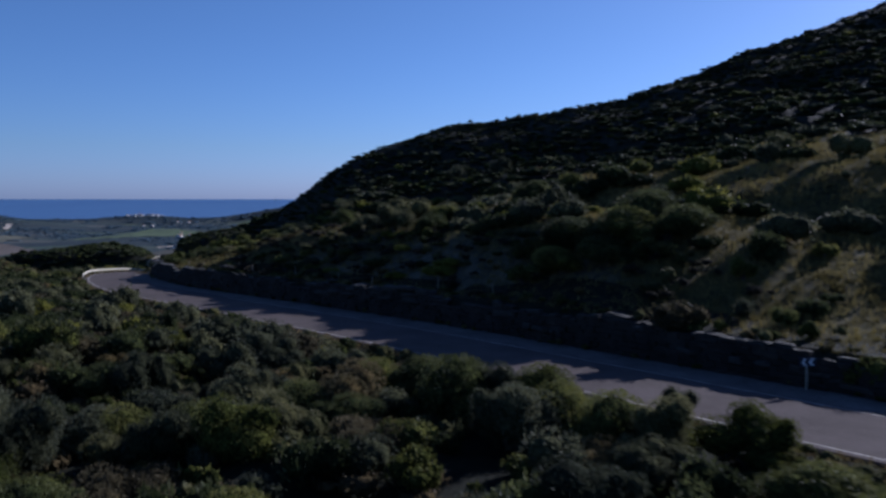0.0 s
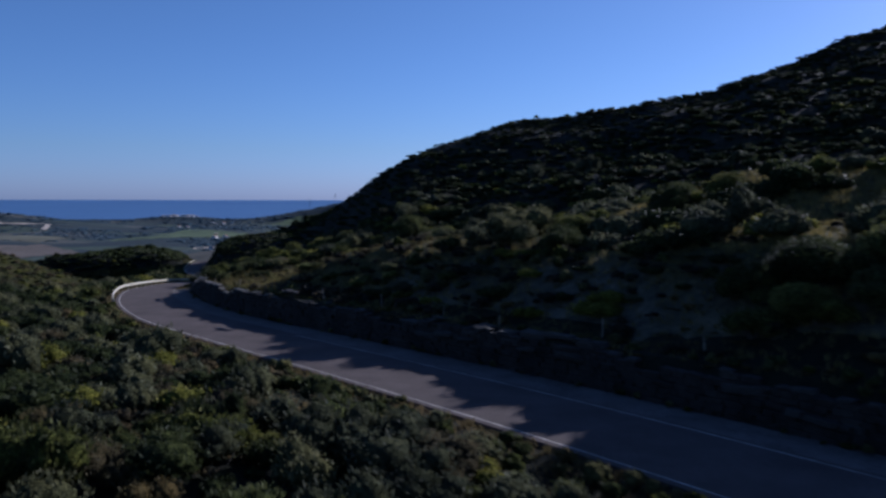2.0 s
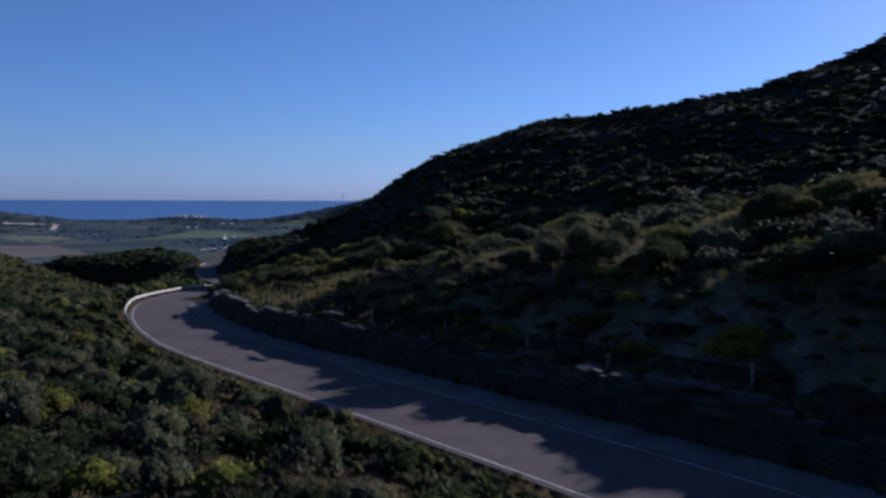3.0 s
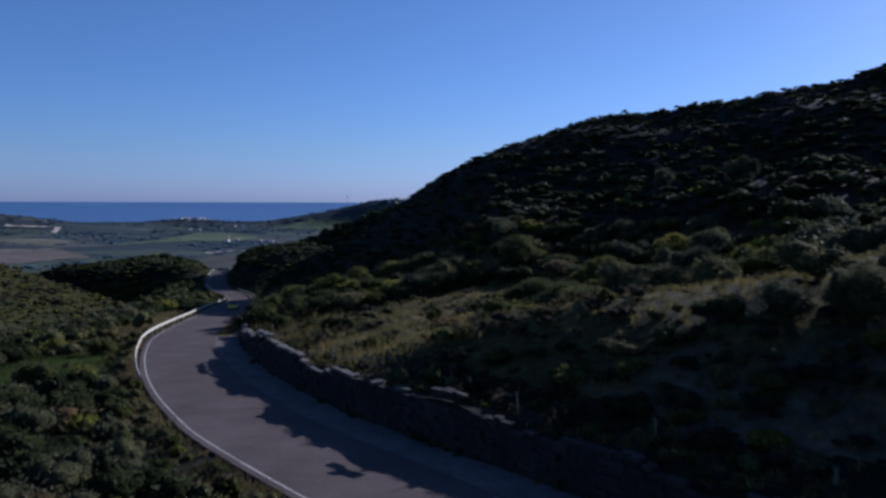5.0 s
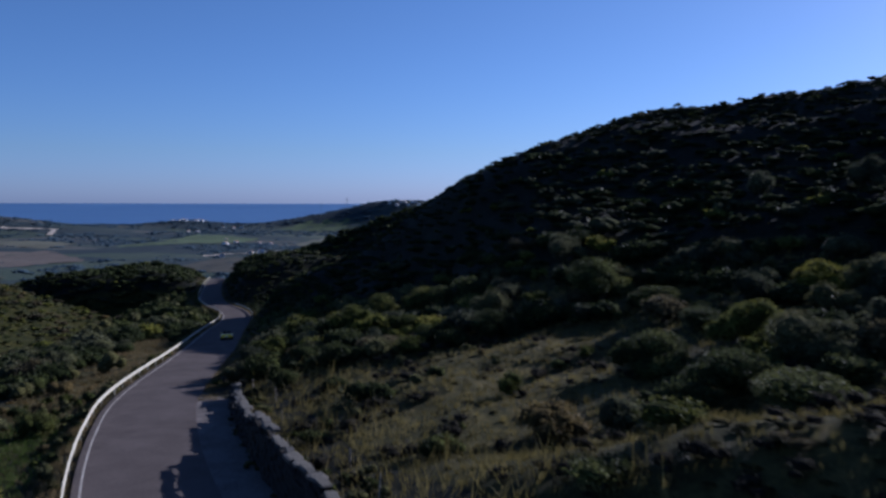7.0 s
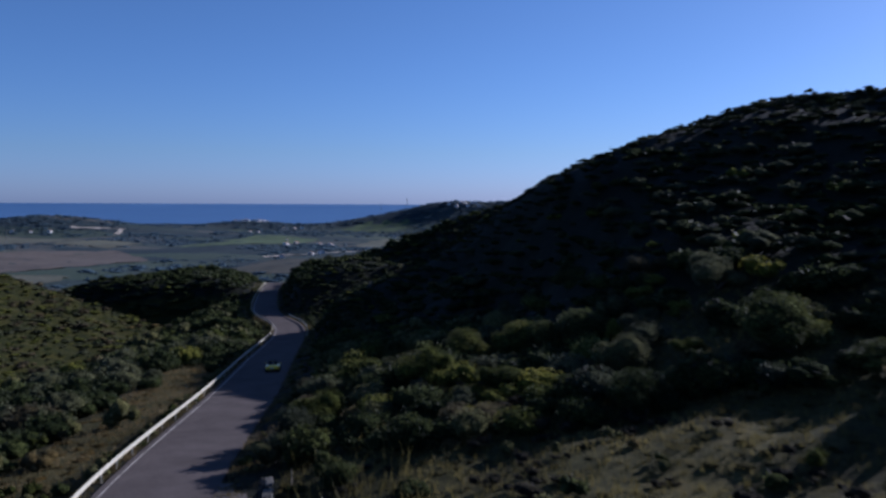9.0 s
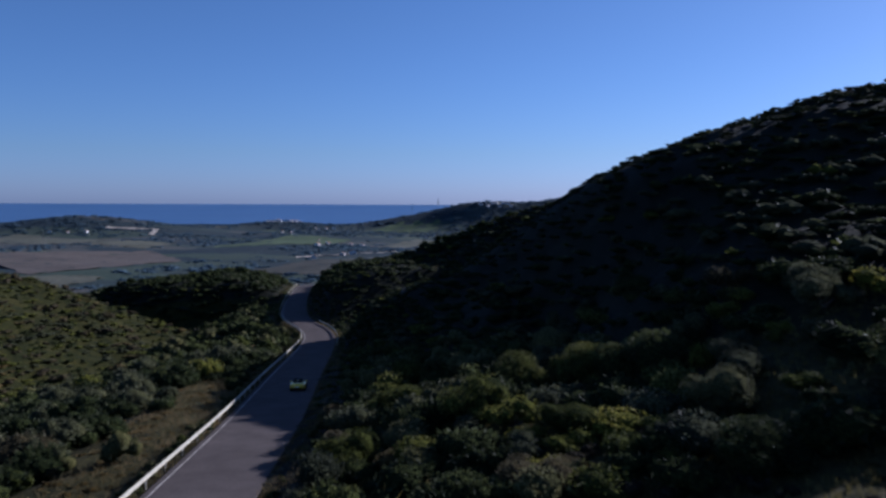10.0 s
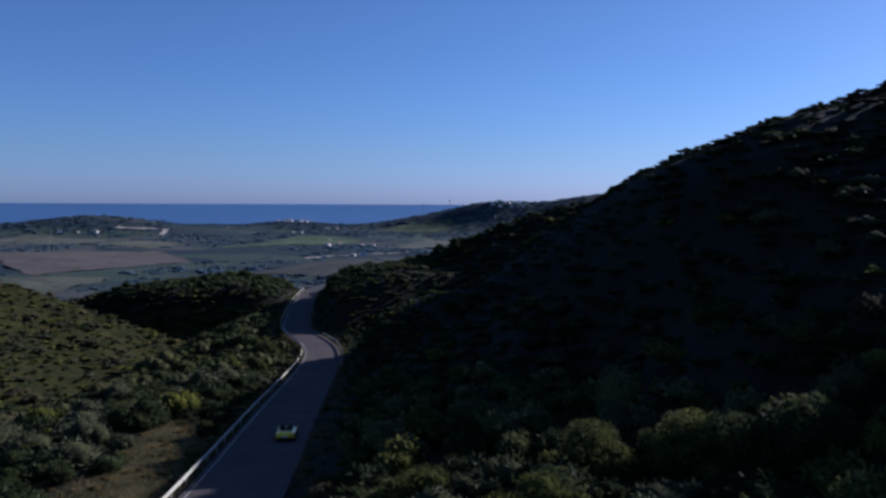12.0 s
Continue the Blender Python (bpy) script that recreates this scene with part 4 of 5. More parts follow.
STONES = [stone_mesh(np.random.RandomState(90 + i)) for i in range(8)]
run = np.concatenate([[0], np.cumsum(np.linalg.norm(np.diff(LINE[:, :2], axis=0), axis=1))])


def at_run(s, off):
    i = np.interp(s, run, np.arange(len(run)))
    j = int(i)
    u = i - j
    j2 = min(j + 1, len(LINE) - 1)
    p = LINE[j] * (1 - u) + LINE[j2] * u
    q = RIGHT[j] * (1 - u) + RIGHT[j2] * u
    return p[0] + q[0] * off, p[1] + q[1] * off, p[2], math.degrees(math.atan2(q[1], q[0])) + 90


RUN_NEAR = float(np.interp(44, LINE[:, 1], run))


def wall_top(s):
    """The wall's uneven height, lower where it begins."""
    return 2.0 + 0.35 * math.sin(s * 0.21) + 0.25 * math.sin(s * 0.57 + 1) - 0.5 * min(1, max(0, (RUN_NEAR + 8 - s) / 14))


wr = np.random.RandomState(4)
blocks = []
for course in range(7):
    s = 18.0 + wr.uniform(0, 1)
    while s < run[WALL_END]:
        length = wr.uniform(0.45, 1.1)
        top = wall_top(s) - 1.1 * max(0, (s - run[WALL_END] + 25) / 25)
        h = 0.33
        if course * 0.31 < top:
            x, y, z, a = at_run(s + length / 2, 6.15 + 0.06 * course + wr.uniform(-0.09, 0.09))
            blocks.append((x, y, z - 0.1 + course * 0.31 + h / 2, a, length * 1.02, wr.uniform(0.45, 0.65), h * wr.uniform(0.85, 1.1), wr.randint(8), s))
        s += length
caps = []
s = 18.0
while s < run[WALL_END] - 1:
    length = wr.uniform(0.5, 1.15)
    top = wall_top(s) - 1.1 * max(0, (s - run[WALL_END] + 25) / 25)
    if wr.uniform() < (0.95 if s > run[WALL_END] - 45 else 0.35):
        x, y, z, a = at_run(s + length / 2, 6.5 + wr.uniform(-0.08, 0.12))
        caps.append((x, y, z + 0.31 * math.ceil(top / 0.31) - 0.02 + wr.uniform(-0.04, 0.06), a, length, wr.uniform(0.35, 0.8), wr.uniform(0.1, 0.24), wr.randint(8)))
    s += length
blocks.sort(key=lambda b: (-1000 if b[8] > run[WALL_END] - 46 else 0) - b[2])
cv, cf = [], []
for j, s in enumerate(np.arange(18.0, run[WALL_END] - 1, 1.0)):
    top = wall_top(s) - 0.25 - 1.1 * max(0, (s - run[WALL_END] + 25) / 25)
    x, y, z, a = at_run(float(s), 6.25)
    cv += [(x, y, z - 0.3), (*at_run(float(s), 6.35)[:2], z + top)]
    for off_ in (7.3, 8.3, 9.4, 10.8):
        x, y = at_run(float(s), off_)[:2]
        cv.append((x, y, float(terrain(np.array([x]), np.array([y]))[0]) + 0.04))
    cv.append((x, y, z - 0.3))
    if j:
        for e in range(7):
            cf.append((j * 7 - 7 + e, j * 7 - 7 + (e + 1) % 7, j * 7 + (e + 1) % 7, j * 7 + e))
cf += [tuple(range(7)), tuple(len(cv) - 1 - e for e in range(7))]
mesh_object("wall_core", cv, cf, M_GROUND, wall)
V, Fc, n = [], [], 0
for i, (x, y, z, a, l, w, h, kind_, s) in enumerate(blocks):
    m = pose(x, y, z, wr.uniform(-4, 4), wr.uniform(-4, 4), a + wr.uniform(-4, 4)) @ Matrix.Diagonal((l, w, h, 1))
    if i < 300:
        ob = new("stone", STONES[kind_])
        ob.matrix_world = m
        ob.parent = wall
    else:
        me = STONES[kind_]
        V += [tuple(m @ v.co) for v in me.vertices]
        Fc += [tuple(e + n for e in p.vertices) for p in me.polygons]
        n += len(me.vertices)
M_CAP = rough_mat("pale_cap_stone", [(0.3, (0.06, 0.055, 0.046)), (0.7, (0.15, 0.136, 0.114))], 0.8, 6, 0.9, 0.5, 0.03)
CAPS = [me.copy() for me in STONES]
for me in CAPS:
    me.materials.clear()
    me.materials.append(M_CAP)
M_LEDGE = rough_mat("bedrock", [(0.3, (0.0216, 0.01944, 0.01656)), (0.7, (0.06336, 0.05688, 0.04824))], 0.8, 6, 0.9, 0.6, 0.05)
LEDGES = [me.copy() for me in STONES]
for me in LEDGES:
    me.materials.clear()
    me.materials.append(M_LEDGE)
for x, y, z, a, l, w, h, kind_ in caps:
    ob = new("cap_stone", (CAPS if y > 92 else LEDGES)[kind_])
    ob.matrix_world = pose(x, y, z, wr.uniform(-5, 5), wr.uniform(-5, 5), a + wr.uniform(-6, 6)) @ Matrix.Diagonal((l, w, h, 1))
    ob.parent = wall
# slabs of bedrock that crop out along the lip of the cut
for i in range(58):
    s = run[index_at(22, 26)] + (run[index_at(-16, 71.5)] - run[index_at(22, 26)]) * wr.uniform()
    level = wr.randint(3)
    length = wr.uniform(0.7, 2.3)
    x, y, z, a = at_run(float(s), 6.35 + 0.28 * level + wr.uniform(-0.1, 0.15))
    ob = new("ledge_stone", LEDGES[wr.randint(8)])
    ob.matrix_world = pose(x, y, z + wall_top(s) - 0.85 + 0.40 * level, wr.uniform(-6, 6), wr.uniform(-5, 5), a + wr.uniform(-9, 9)) @ Matrix.Diagonal((length, wr.uniform(0.7, 1.3), wr.uniform(0.16, 0.4), 1))
    ob.parent = wall
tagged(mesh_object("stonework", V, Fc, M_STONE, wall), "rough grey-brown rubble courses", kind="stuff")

# ---- guard rails ----
def beam_mesh(a, b, off, step_=1):
    """A two-wave steel beam that follows the road's edge."""
    prof = [(0.0, 0.44), (0.05, 0.49), (0.05, 0.54), (0.0, 0.585), (0.0, 0.615), (0.05, 0.66), (0.05, 0.71), (0.0, 0.76)]
    prof = prof + [(q - 0.012, z) for q, z in reversed(prof)]
    sgn = 1 if off < 0 else -1
    V, Fc = [], []
    idx = list(range(a, b, step_))
    for i in idx:
        for q, z in prof:
            p = LINE[i, :2] + RIGHT[i] * (off + sgn * q)
            V.append((p[0], p[1], LINE[i, 2] + z))
    n = len(prof)
    for i in range(len(idx) - 1):
        for j in range(n):
            Fc.append((i * n + j, i * n + (j + 1) % n, (i + 1) * n + (j + 1) % n, (i + 1) * n + j))
    Fc += [tuple(range(n)), tuple((len(idx) - 1) * n + j for j in reversed(range(n)))]
    return V, Fc


def post_bm(h):
    """A steel channel post."""
    bm = bmesh.new()
    pts = [(-0.05, -0.03), (0.05, -0.03), (0.05, 0.03), (0.04, 0.03), (0.04, -0.018), (-0.04, -0.018), (-0.04, 0.03), (-0.05, 0.03)]
    lo = [bm.verts.new((x, y, -0.4)) for x, y in pts]
    hi = [bm.verts.new((x, y, h)) for x, y in pts]
    for i in range(8):
        bm.faces.new((lo[i], lo[(i + 1) % 8], hi[(i + 1) % 8], hi[i]))
    bm.faces.new(hi)
    return bm


me_post = bpy.data.meshes.new("post")
bm = post_bm(0.72)
bm.to_mesh(me_post)
bm.free()
me_post.materials.append(M_STEEL)


def guard_rail(a, b, off, label):
    rail = tagged(new("guard_rail"), label, "guard rail", group="guard rails beside the road")
    V, Fc = beam_mesh(a, b, off)
    mesh_object("beam", V, Fc, M_STEEL, rail)
    for i in range(a + 1, b - 1, 4):
        p = LINE[i, :2] + RIGHT[i] * (off + (-0.06 if off < 0 else 0.06))
        ob = new("post", me_post)
        ob.matrix_world = pose(p[0], p[1], LINE[i, 2], 0, 0, math.degrees(math.atan2(RIGHT[i, 1], RIGHT[i, 0])))
        ob.parent = rail


guard_rail(index_at(-45.5, 108), index_at(-87, 256), -HALF - 0.75, "long pale galvanised steel guard rail along the road edge")
guard_rail(index_at(-88.5, 260), index_at(-152, 437), -HALF - 0.75, "galvanised guard rail curving toward the road crest")
guard_rail(index_at(-85, 248), index_at(-102, 290), HALF + 0.6, "short galvanised guard rail on the outer bend")


# ---- chevron sign, fence stakes ----
def box_bm(sx, sy, sz, bevel=0.0, at=(0, 0, 0)):
    bm = bmesh.new()
    bmesh.ops.create_cube(bm, size=1.0)
    bmesh.ops.scale(bm, vec=(sx, sy, sz), verts=bm.verts)
    if bevel:
        bmesh.ops.bevel(bm, geom=bm.edges[:], offset=bevel, segments=2, affect="EDGES")
    bmesh.ops.translate(bm, vec=at, verts=bm.verts)
    return bm


def tube_bm(r0, r1, h, n=8, at=(0, 0, 0)):
    bm = bmesh.new()
    bmesh.ops.create_cone(bm, segments=n, radius1=r0, radius2=r1, depth=h, cap_ends=True)
    bmesh.ops.translate(bm, vec=(at[0], at[1], at[2] + h / 2), verts=bm.verts)
    return bm


M_SIGN = rough_mat("dark_sign_face", [(0.3, (0.02, 0.025, 0.04)), (0.7, (0.03, 0.035, 0.055))], 2, 20, 0.5, 0.05, 0.002)
M_WHITE = rough_mat("white_sheeting", [(0.3, (0.62, 0.62, 0.60)), (0.7, (0.78, 0.78, 0.76))], 2, 20, 0.5, 0.05, 0.002)
M_STAKE = rough_mat("weathered_stake", [(0.3, (0.14, 0.12, 0.09)), (0.7, (0.24, 0.21, 0.165))], 6, 30)
sx, sy, sz, sa = at_run(float(np.interp(index_at(14.6, 36.4), np.arange(len(run)), run)), 5.4)
sign = tagged(new("chevron_sign"), "small dark road sign with two white chevrons on a post", "road sign")
sign.matrix_world = pose(sx, sy, sz - 0.05, 0, 0, 14)
part("post", tube_bm(0.035, 0.035, 1.55, 8), M_STEEL, sign, "thin grey steel post")
panel = part("panel", box_bm(0.95, 0.03, 0.45, 0.01, (0, -0.06, 1.45)), M_SIGN, sign, "dark blue-black panel")
for cx in (-0.22, 0.2):
    bm = bmesh.new()
    pts = [(-0.16, 0.0), (0.02, 0.19), (0.15, 0.19), (-0.03, 0.0), (0.15, -0.19), (0.02, -0.19)]
    front = [bm.verts.new((cx + x, -0.080, 1.45 + z)) for x, z in pts]
    back = [bm.verts.new((cx + x, -0.072, 1.45 + z)) for x, z in pts]
    for q in ((0, 1, 2, 3), (0, 3, 4, 5)):
        bm.faces.new([front[i] for i in q])
    for i in range(6):
        bm.faces.new((front[i], back[i], back[(i + 1) % 6], front[(i + 1) % 6]))
    part("chevron", bm, M_WHITE, panel, "white chevron")

for i, s in enumerate(np.arange(run[index_at(-3, 56)], run[WALL_END] + 10, 7.4)):
    x, y, z, a = at_run(float(s), 8.6 + 0.9 * math.sin(i * 2.3))
    stake = tagged(new("fence_stake"), "thin weathered wooden fence stake standing in dry grass", "stake", group="fence stakes above the wall")
    h = 1.15 + 0.25 * math.sin(i * 1.7)
    stake.matrix_world = pose(x, y, float(terrain(np.array([x]), np.array([y]))[0]) - 0.15, 4 * math.sin(i), 4 * math.cos(i * 1.3), a)
    part("shaft", tube_bm(0.05, 0.04, h, 6), M_STAKE, stake)

# ---- the yellow roadster ----
M_YELLOW = material("yellow_car_paint", (0.80, 0.53, 0.012), 0.3, 0.5)
M_YELLOW.node_tree.nodes["Principled BSDF"].inputs["Coat Weight"].default_value = 0.6
M_BLACK = rough_mat("black_trim", [(0.3, (0.012, 0.012, 0.013)), (0.7, (0.025, 0.025, 0.026))], 3, 30, 0.55, 0.1, 0.003)
M_RUBBER = rough_mat("tyre_rubber", [(0.3, (0.018, 0.018, 0.018)), (0.7, (0.03, 0.03, 0.03))], 8, 40, 0.9)
M_RIM = material("alloy_rim", (0.5, 0.5, 0.52), 0.3, 0.5)
M_RIM.node_tree.nodes["Principled BSDF"].inputs["Metallic"].default_value = 1.0
M_RED = material("tail_lamp", (0.45, 0.01, 0.012), 0.2, 0.5)
M_GLASS = material("car_glass", (0.9, 0.95, 0.95), 0.02, 0.5)
M_GLASS.node_tree.nodes["Principled BSDF"].inputs["Transmission Weight"].default_value = 1.0


def body_bm():
    """Lofted shell: rows of y (ahead), half width, sill, waist, deck height."""
    rows_ = [(-2.15, 0.62, 0.42, 0.66, 0.72), (-2.08, 0.80, 0.30, 0.74, 0.84), (-1.7, 0.90, 0.22, 0.80, 0.90), (-1.1, 0.92, 0.20, 0.82, 0.92),
             (-0.75, 0.91, 0.18, 0.83, 0.90), (0.6, 0.90, 0.18, 0.82, 0.86), (1.0, 0.91, 0.20, 0.80, 0.88), (1.6, 0.89, 0.22, 0.70, 0.78),
             (2.02, 0.78, 0.28, 0.58, 0.62), (2.15, 0.60, 0.34, 0.50, 0.52)]
    bm = bmesh.new()
    rings = []
    for y, w, lo, mid, top in rows_:
        half = [(0, lo), (w * 0.9, lo), (w, lo + 0.12), (w * 0.985, mid - 0.05), (w * 0.93, mid + 0.02), (w * 0.72, top), (0, top + 0.02)]
        ring = [(x, z) for x, z in half] + [(-x, z) for x, z in half[-2:0:-1]]
        rings.append([bm.verts.new((x, y, z)) for x, z in ring])
    n = len(rings[0])
    for a, b in zip(rings, rings[1:]):
        for i in range(n):
            bm.faces.new((a[i], a[(i + 1) % n], b[(i + 1) % n], b[i]))
    bm.faces.new(list(reversed(rings[0])))
    bm.faces.new(rings[-1])
    bmesh.ops.recalc_face_normals(bm, faces=bm.faces)
    for f in bm.faces:
        f.smooth = True
    return bm


def disc_bm(radius, width, inner=0.0, n=20):
    bm = bmesh.new()
    prof = [(inner, -width / 2), (radius * 0.94, -width / 2), (radius, -width / 4), (radius, width / 4), (radius * 0.94, width / 2), (inner, width / 2)]
    rings = [[bm.verts.new((x, math.cos(6.2832 * i / n) * r_, math.sin(6.2832 * i / n) * r_)) for i in range(n)] for r_, x in prof]
    for a, b in zip(rings, rings[1:]):
        for i in range(n):
            bm.faces.new((a[i], a[(i + 1) % n], b[(i + 1) % n], b[i]))
    if inner:
        for i in range(n):
            bm.faces.new((rings[-1][i], rings[-1][(i + 1) % n], rings[0][(i + 1) % n], rings[0][i]))
    bmesh.ops.recalc_face_normals(bm, faces=bm.faces)
    return bm


car = tagged(new("convertible_car"), "bright yellow open two-seat convertible on the asphalt road", "car")
ci = index_at(-69.5, 190)
cx, cy, cz, _ = at_run(float(run[ci]), 1.45)
heading = math.degrees(math.atan2(TAN[ci, 1], TAN[ci, 0])) - 90
slope = math.degrees(math.atan2(TAN[ci, 2], 1.0))
car.matrix_world = pose(cx, cy, cz + 0.005, slope, 0, heading) @ Matrix.Diagonal((0.92, 0.92, 0.92, 1))
part("body", body_bm(), M_YELLOW, car, "glossy yellow body shell")
part("cabin", box_bm(1.34, 1.5, 0.10, 0.04, (0, -0.15, 0.885)), M_BLACK, car, "dark open cockpit")
part("folded_roof", box_bm(1.22, 0.42, 0.12, 0.05, (0, -1.08, 0.95)), M_BLACK, car, "folded black fabric roof")
for q in (-0.36, 0.36):
    seat = part("seat", box_bm(0.46, 0.16, 0.42, 0.06, (q, -0.62, 1.03)), M_BLACK, car, "black leather seat back")
    part("headrest", box_bm(0.24, 0.12, 0.14, 0.04, (q, -0.64, 1.28)), M_BLACK, seat)
bm = bmesh.new()
w0 = [bm.verts.new(v) for v in ((-0.70, 0.86, 0.86), (0.70, 0.86, 0.86), (0.58, 0.42, 1.26), (-0.58, 0.42, 1.26))]
w1 = [bm.verts.new((v.co.x, v.co.y + 0.012, v.co.z + 0.01)) for v in w0]
bm.faces.new(w0)
bm.faces.new(list(reversed(w1)))
for i in range(4):
    bm.faces.new((w0[i], w1[i], w1[(i + 1) % 4], w0[(i + 1) % 4]))
screen = part("windscreen", bm, M_GLASS, car, "raked glass windscreen")
part("screen_frame", box_bm(1.20, 0.05, 0.05, 0.015, (0, 0.42, 1.27)), M_BLACK, screen, "black frame rail")
for q in (-1, 1):
    part("tail_lamp", box_bm(0.34, 0.06, 0.10, 0.02, (q * 0.60, -2.10, 0.70)), M_RED, car, "red tail lamp")
    part("headlamp", box_bm(0.26, 0.10, 0.12, 0.03, (q * 0.66, 1.98, 0.60)), M_WHITE, car, "clear headlamp")
    part("mirror", box_bm(0.18, 0.10, 0.12, 0.03, (q * 0.98, 0.62, 0.96)), M_YELLOW, car)
    for y_ in (-1.32, 1.34):
        tyre = part("wheel", disc_bm(0.33, 0.23, 0.19), M_RUBBER, car, "black tyre on an alloy rim")
        tyre.matrix_basis = pose(q * 0.83, y_, 0.33)
        part("rim", disc_bm(0.2, 0.2, 0.03, 14), M_RIM, tyre, "silver alloy rim")
part("bumper", box_bm(1.5, 0.12, 0.16, 0.05, (0, -2.12, 0.40)), M_BLACK, car, "dark rear bumper insert")
part("number_plate", box_bm(0.50, 0.02, 0.11, 0.004, (0, -2.19, 0.52)), M_WHITE, car, "blank pale number plate")

# ---- the plain towards the coast: fields, woods, houses ----
def field_mat(name, a, b, c):
    return rough_mat(name, [(0.3, a), (0.5, b), (0.7, c)], 0.012, 0.25, 0.95, 0.2, 0.3)


M_PLOUGH = field_mat("ploughed_soil", (0.06858, 0.05528, 0.04374), (0.096, 0.07758, 0.06124), (0.1189, 0.09694, 0.07655))
M_FALLOW = field_mat("fallow_soil", (0.030, 0.031, 0.024), (0.048, 0.046, 0.035), (0.070, 0.064, 0.050))
M_STUBBLE = field_mat("stubble", (0.06477, 0.06584, 0.04318), (0.08636, 0.08597, 0.05842), (0.1123, 0.1097, 0.0762))
M_MEADOW = field_mat("green_meadow", (0.04115, 0.06142, 0.02743), (0.06401, 0.08915, 0.03962), (0.0869, 0.114, 0.05486))
M_TRACK = field_mat("pale_track", (0.34, 0.29, 0.22), (0.42, 0.36, 0.28), (0.5, 0.43, 0.33))
FIELDS = []


def field(name, mat, label, *corners):
    """A field draped over the plain between four corners."""
    c = np.array(corners, float)
    n = 18
    u, v = np.meshgrid(np.linspace(0, 1, n), np.linspace(0, 1, n))
    u, v = u.ravel()[:, None], v.ravel()[:, None]
    p = (c[0] * (1 - u) + c[1] * u) * (1 - v) + (c[3] * (1 - u) + c[2] * u) * v
    wob = np.stack([waves(p[:, 0], p[:, 1], 60, 41), waves(p[:, 0], p[:, 1], 60, 42)], 1) * 5
    p = p + wob
    z = terrain(p[:, 0], p[:, 1]) + 0.7
    b_ = (np.arange(n - 1)[:, None] * n + np.arange(n - 1)[None]).ravel()
    ob = new(name, array_mesh(name, np.column_stack([p, z]), np.stack([b_, b_ + 1, b_ + 1 + n, b_ + n], 1), mat, True))
    FIELDS.append((c.mean(0), np.ptp(c[:, 0]) / 2, np.ptp(c[:, 1]) / 2))
    return tagged(ob, label, "field", kind="structure")


field("ground_field_1", M_PLOUGH, "broad brown ploughed field on the plain", (-860, 1090), (-585, 830), (-530, 1060), (-700, 1290))
field("ground_field_2", M_STUBBLE, "pale stubble strip beside the ploughed field", (-600, 790), (-470, 690), (-495, 830), (-570, 830))
field("ground_field_3", M_MEADOW, "long green meadow on the coastal plain", (-640, 1370), (-480, 1430), (-500, 1750), (-690, 1900))
field("ground_field_4", M_MEADOW, "green pasture on the slope of the headland", (-560, 2130), (-385, 2110), (-386, 2210), (-500, 2210))
field("ground_field_5", M_STUBBLE, "pale grassy field before the low hills", (-1230, 1500), (-900, 1380), (-950, 1600), (-1280, 1720))
field("ground_field_6", M_FALLOW, "dark fallow field near the white farmhouses", (-390, 920), (-300, 900), (-270, 1060), (-360, 1080))
field("ground_field_7", M_STUBBLE, "dry field on the plain below the headland", (-380, 1480), (-230, 1400), (-200, 1700), (-370, 1780))
field("ground_field_8", M_STUBBLE, "far pale field under the low hills", (-860, 1340), (-740, 1330), (-760, 1480), (-900, 1500))
field("ground_track_1", M_TRACK, "pale earth track cut in the low hill", (-1120, 1822), (-1010, 1838), (-1010, 1850), (-1120, 1836))
field("ground_track_2", M_TRACK, "pale winding track on the low hill", (-1010, 1843), (-955, 1715), (-943, 1715), (-996, 1846))
field("ground_track_3", M_TRACK, "pale dirt road between the fields", (-400, 1120), (-290, 1230), (-286, 1242), (-404, 1132))

wr2 = np.random.RandomState(12)
WOOD = [crown(wr2, 3, 14, 0.18, 0.5, 1.0) for i in range(5)]
x, y = scatter(-2100, 300, 470, 2500, 17)
m_ = waves(x, y, 340, 51) + 0.7 * waves(x, y, 110, 52)
for hx, hy, w in ((-1262, 1952, 260), (-833, 2228, 150), (-300, 2300, 200), (-150, 2240, 190), (60, 2280, 240), (-560, 1980, 120), (-760, 1560, 110), (-330, 1960, 130), (-1090, 2250, 170), (-1750, 2050, 260)):
    m_ = m_ + 1.3 * np.exp(-((x - hx) / w) ** 2 - ((y - hy) / (0.7 * w)) ** 2)
ok = (m_ > 0.10) & (x > -0.95 * y) & (x < 0.05 * y + 50)
for c, a, b in FIELDS:
    ok &= ~((np.abs(x - c[0]) < a * 0.95) & (np.abs(y - c[1]) < b * 0.95))
x, y = x[ok], y[ok]
z = terrain(x, y)
ok = z > SEA + 1
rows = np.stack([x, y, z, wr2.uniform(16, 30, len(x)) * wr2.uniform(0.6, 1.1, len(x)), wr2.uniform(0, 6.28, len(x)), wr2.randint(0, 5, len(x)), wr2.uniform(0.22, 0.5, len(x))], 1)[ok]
# the haze over the far trees is put into their leaf colour as blue
M_PINE_HAZED = leafy("pine_wood", (0.039, 0.06515, 0.09504), (0.06175, 0.0943, 0.1253), (0.091, 0.1269, 0.1512), 0.02)
SPECIES["pine_wood"] = (M_PINE_HAZED, 0.5, 0.1, "", "")
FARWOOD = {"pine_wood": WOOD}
place_many("pine_wood", rows, FARWOOD, "far dark woods and hedges on the coastal plain, tinted blue for haze")

M_PLASTER = rough_mat("white_plaster", [(0.3, (0.66, 0.64, 0.60)), (0.7, (0.80, 0.78, 0.74))], 0.3, 4, 0.85, 0.2, 0.02)
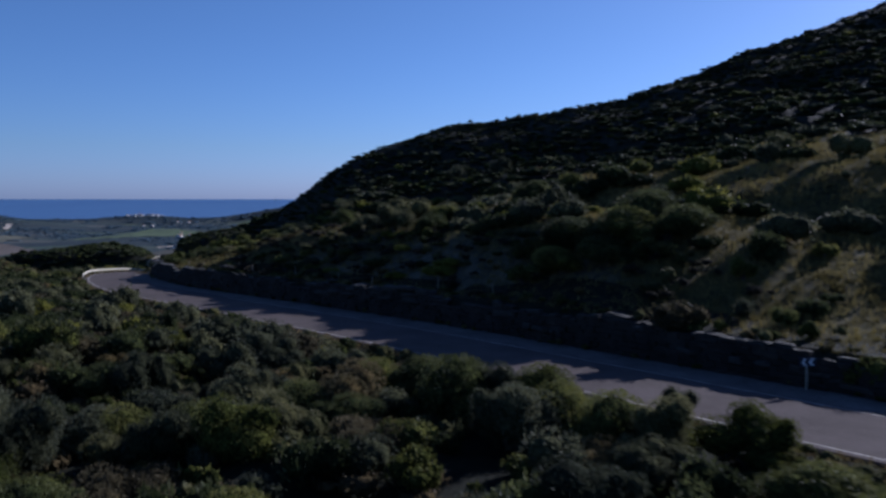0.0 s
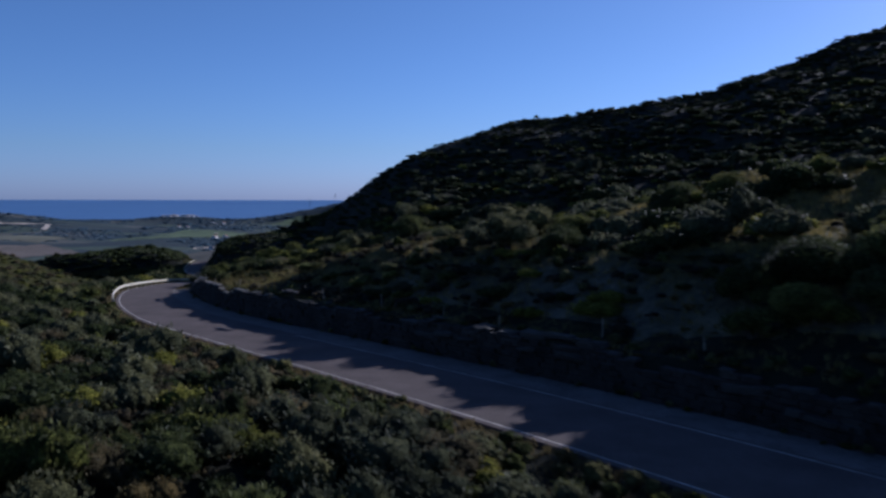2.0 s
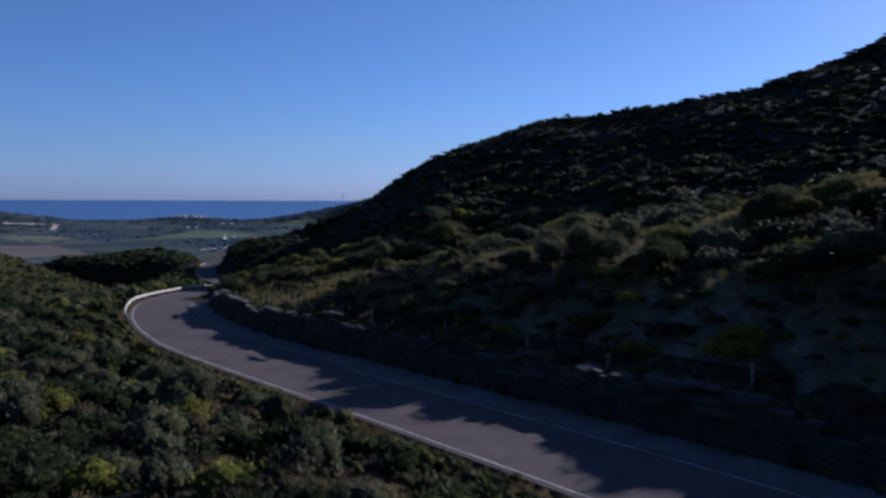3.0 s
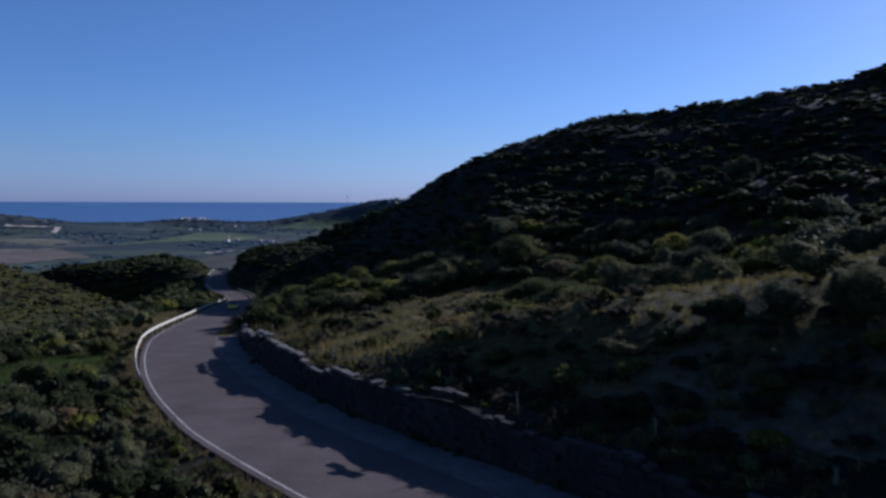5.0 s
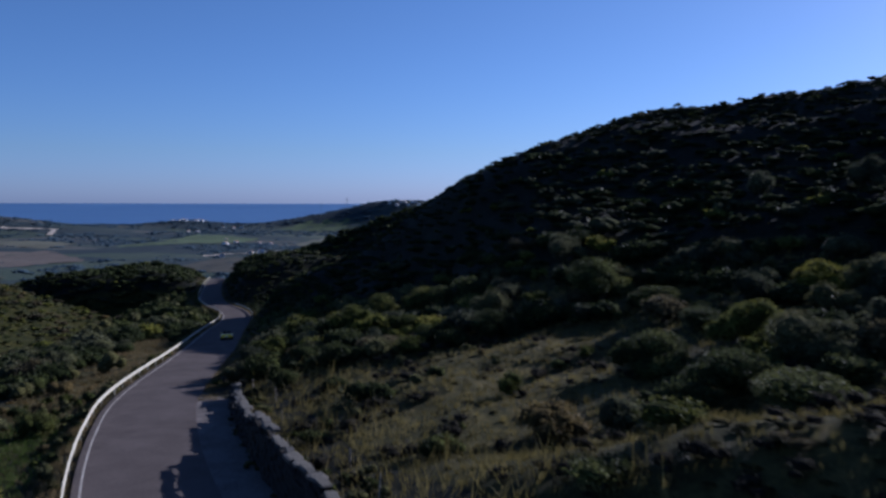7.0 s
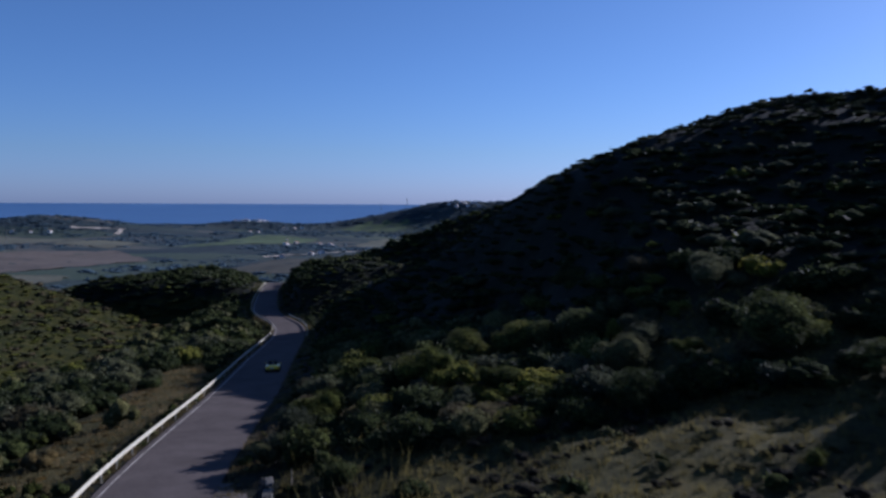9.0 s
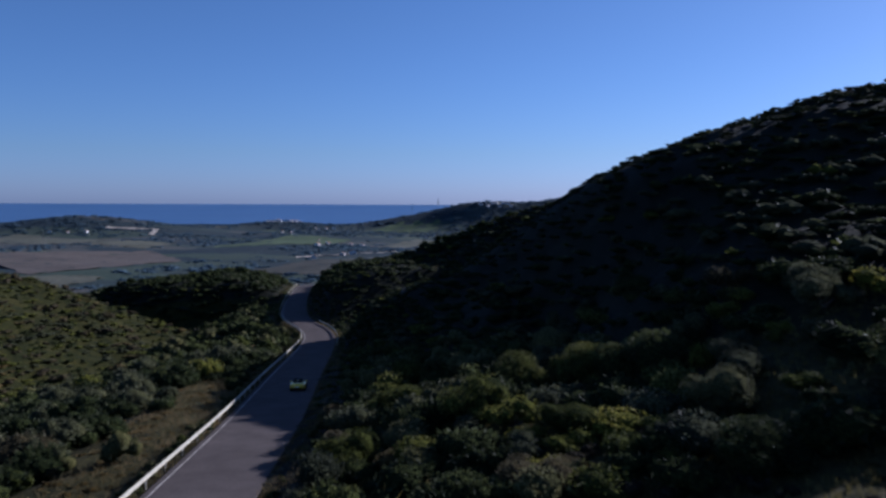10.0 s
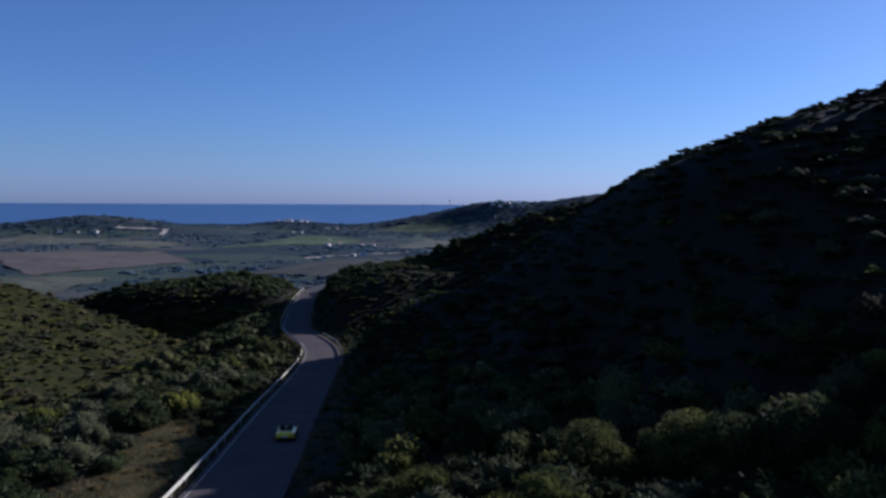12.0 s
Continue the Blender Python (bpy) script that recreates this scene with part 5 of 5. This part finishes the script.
M_TILE = rough_mat("clay_roof", [(0.3, (0.24, 0.15, 0.10)), (0.7, (0.36, 0.24, 0.17))], 0.5, 5, 0.85, 0.4, 0.05)
M_PANE = material("window_dark", (0.03, 0.035, 0.04), 0.15, 0.5)


def house(w, dp, h):
    """A plastered house with a gabled clay roof, a door and windows."""
    root = tagged(new("house"), "small white plastered farmhouse with a clay tile roof", "house", group="white houses on the plain")
    part("wall", box_bm(w, dp, h + 1, 0, (0, 0, (h - 1) / 2)), M_PLASTER, root)
    bm = bmesh.new()
    e = 0.4
    ys = (-dp / 2 - e, dp / 2 + e)
    pr = [(-w / 2 - e, h - 0.1), (0, h + w * 0.22), (w / 2 + e, h - 0.1), (w / 2 + e, h - 0.3), (0, h + w * 0.22 - 0.25), (-w / 2 - e, h - 0.3)]
    a = [bm.verts.new((x, ys[0], z)) for x, z in pr]
    b = [bm.verts.new((x, ys[1], z)) for x, z in pr]
    for i in range(6):
        bm.faces.new((a[i], a[(i + 1) % 6], b[(i + 1) % 6], b[i]))
    bm.faces.new(a[::-1])
    bm.faces.new(b)
    part("roof", bm, M_TILE, root, "terracotta tile roof")
    for ya in (-dp / 2, dp / 2):
        bm = bmesh.new()
        bm.faces.new([bm.verts.new((x, ya * 0.999, z)) for x, z in ((-w / 2, h - 0.2), (w / 2, h - 0.2), (0, h + w * 0.2))])
        part("gable", bm, M_PLASTER, root)
    for i in range(3):
        part("window", box_bm(0.9, 0.12, 1.1, 0, (-w / 2 + w * (i + 0.7) / 3.4, -dp / 2 - 0.01, 1.6)), M_PANE, root, "dark window")
    part("door", box_bm(1.0, 0.14, 2.05, 0, (w * 0.12, -dp / 2 - 0.01, 1.02)), M_BARK, root, "brown wooden door")
    return root


def on_ground(x, y):
    return float(terrain(np.array([x]), np.array([y]))[0])


h1, h2 = house(6.6, 5.2, 2.7), house(8.6, 6, 4.0)
h1.matrix_world = pose(-373, 1109, on_ground(-373, 1109), 0, 0, 20)
h2.matrix_world = pose(-454, 1370, on_ground(-454, 1370), 0, 0, -15)
for i, (x, y) in enumerate([(-351, 1167), (-340, 1180), (-423, 1463), (-405, 1470), (-361, 1859), (-470, 1480), (-560, 1700), (-1210, 1744), (-1170, 1752), (-1130, 1760),
                            (-700, 2130), (-682, 2136), (-715, 2145), (-665, 2150), (-760, 2020), (-735, 2010)]):
    copy_thing((h1, h2)[i % 2], pose(x, y, on_ground(x, y), 0, 0, 40 * math.sin(i * 2.1)))
for i in range(14):
    x, y = -875 + i * 6.5 + 4 * math.sin(i * 3.1), 2205 + i * 2.2 + 8 * math.sin(i * 1.9)
    copy_thing((h1, h2)[i % 4 == 0], pose(x, y, on_ground(x, y), 0, 0, 25 * math.sin(i)))
for i in range(9):
    x, y = -285 + i * 10.5, 2268 + 14 * math.sin(i * 2.2)
    copy_thing(h2, pose(x, y, on_ground(x, y), 0, 0, 30 * math.cos(i)))


def pylon(x, y, h):
    root = tagged(new("power_pylon"), "thin grey steel lattice pylon far off on the plain", "pylon", group="power pylons")
    root.matrix_world = pose(x, y, on_ground(x, y), 0, 0, 30)
    for qx in (-1, 1):
        for qy in (-1, 1):
            bm = bmesh.new()
            lo = [bm.verts.new((qx * h * 0.09 + a, qy * h * 0.09 + b, -0.5)) for a, b in ((-0.1, -0.1), (0.1, -0.1), (0.1, 0.1), (-0.1, 0.1))]
            hi = [bm.verts.new((qx * 0.3 + a, qy * 0.3 + b, h)) for a, b in ((-0.1, -0.1), (0.1, -0.1), (0.1, 0.1), (-0.1, 0.1))]
            for i in range(4):
                bm.faces.new((lo[i], lo[(i + 1) % 4], hi[(i + 1) % 4], hi[i]))
            bm.faces.new(hi)
            part("leg", bm, M_STEEL, root)
    for z, w in ((0.72, 0.30), (0.83, 0.26), (0.94, 0.2)):
        part("cross_arm", box_bm(h * w, 0.25, 0.25, 0, (0, 0, h * z)), M_STEEL, root)


for x, y, h in ((-788, 1140, 34), (-470, 2240, 38), (-400, 2250, 38)):
    pylon(x, y, h)
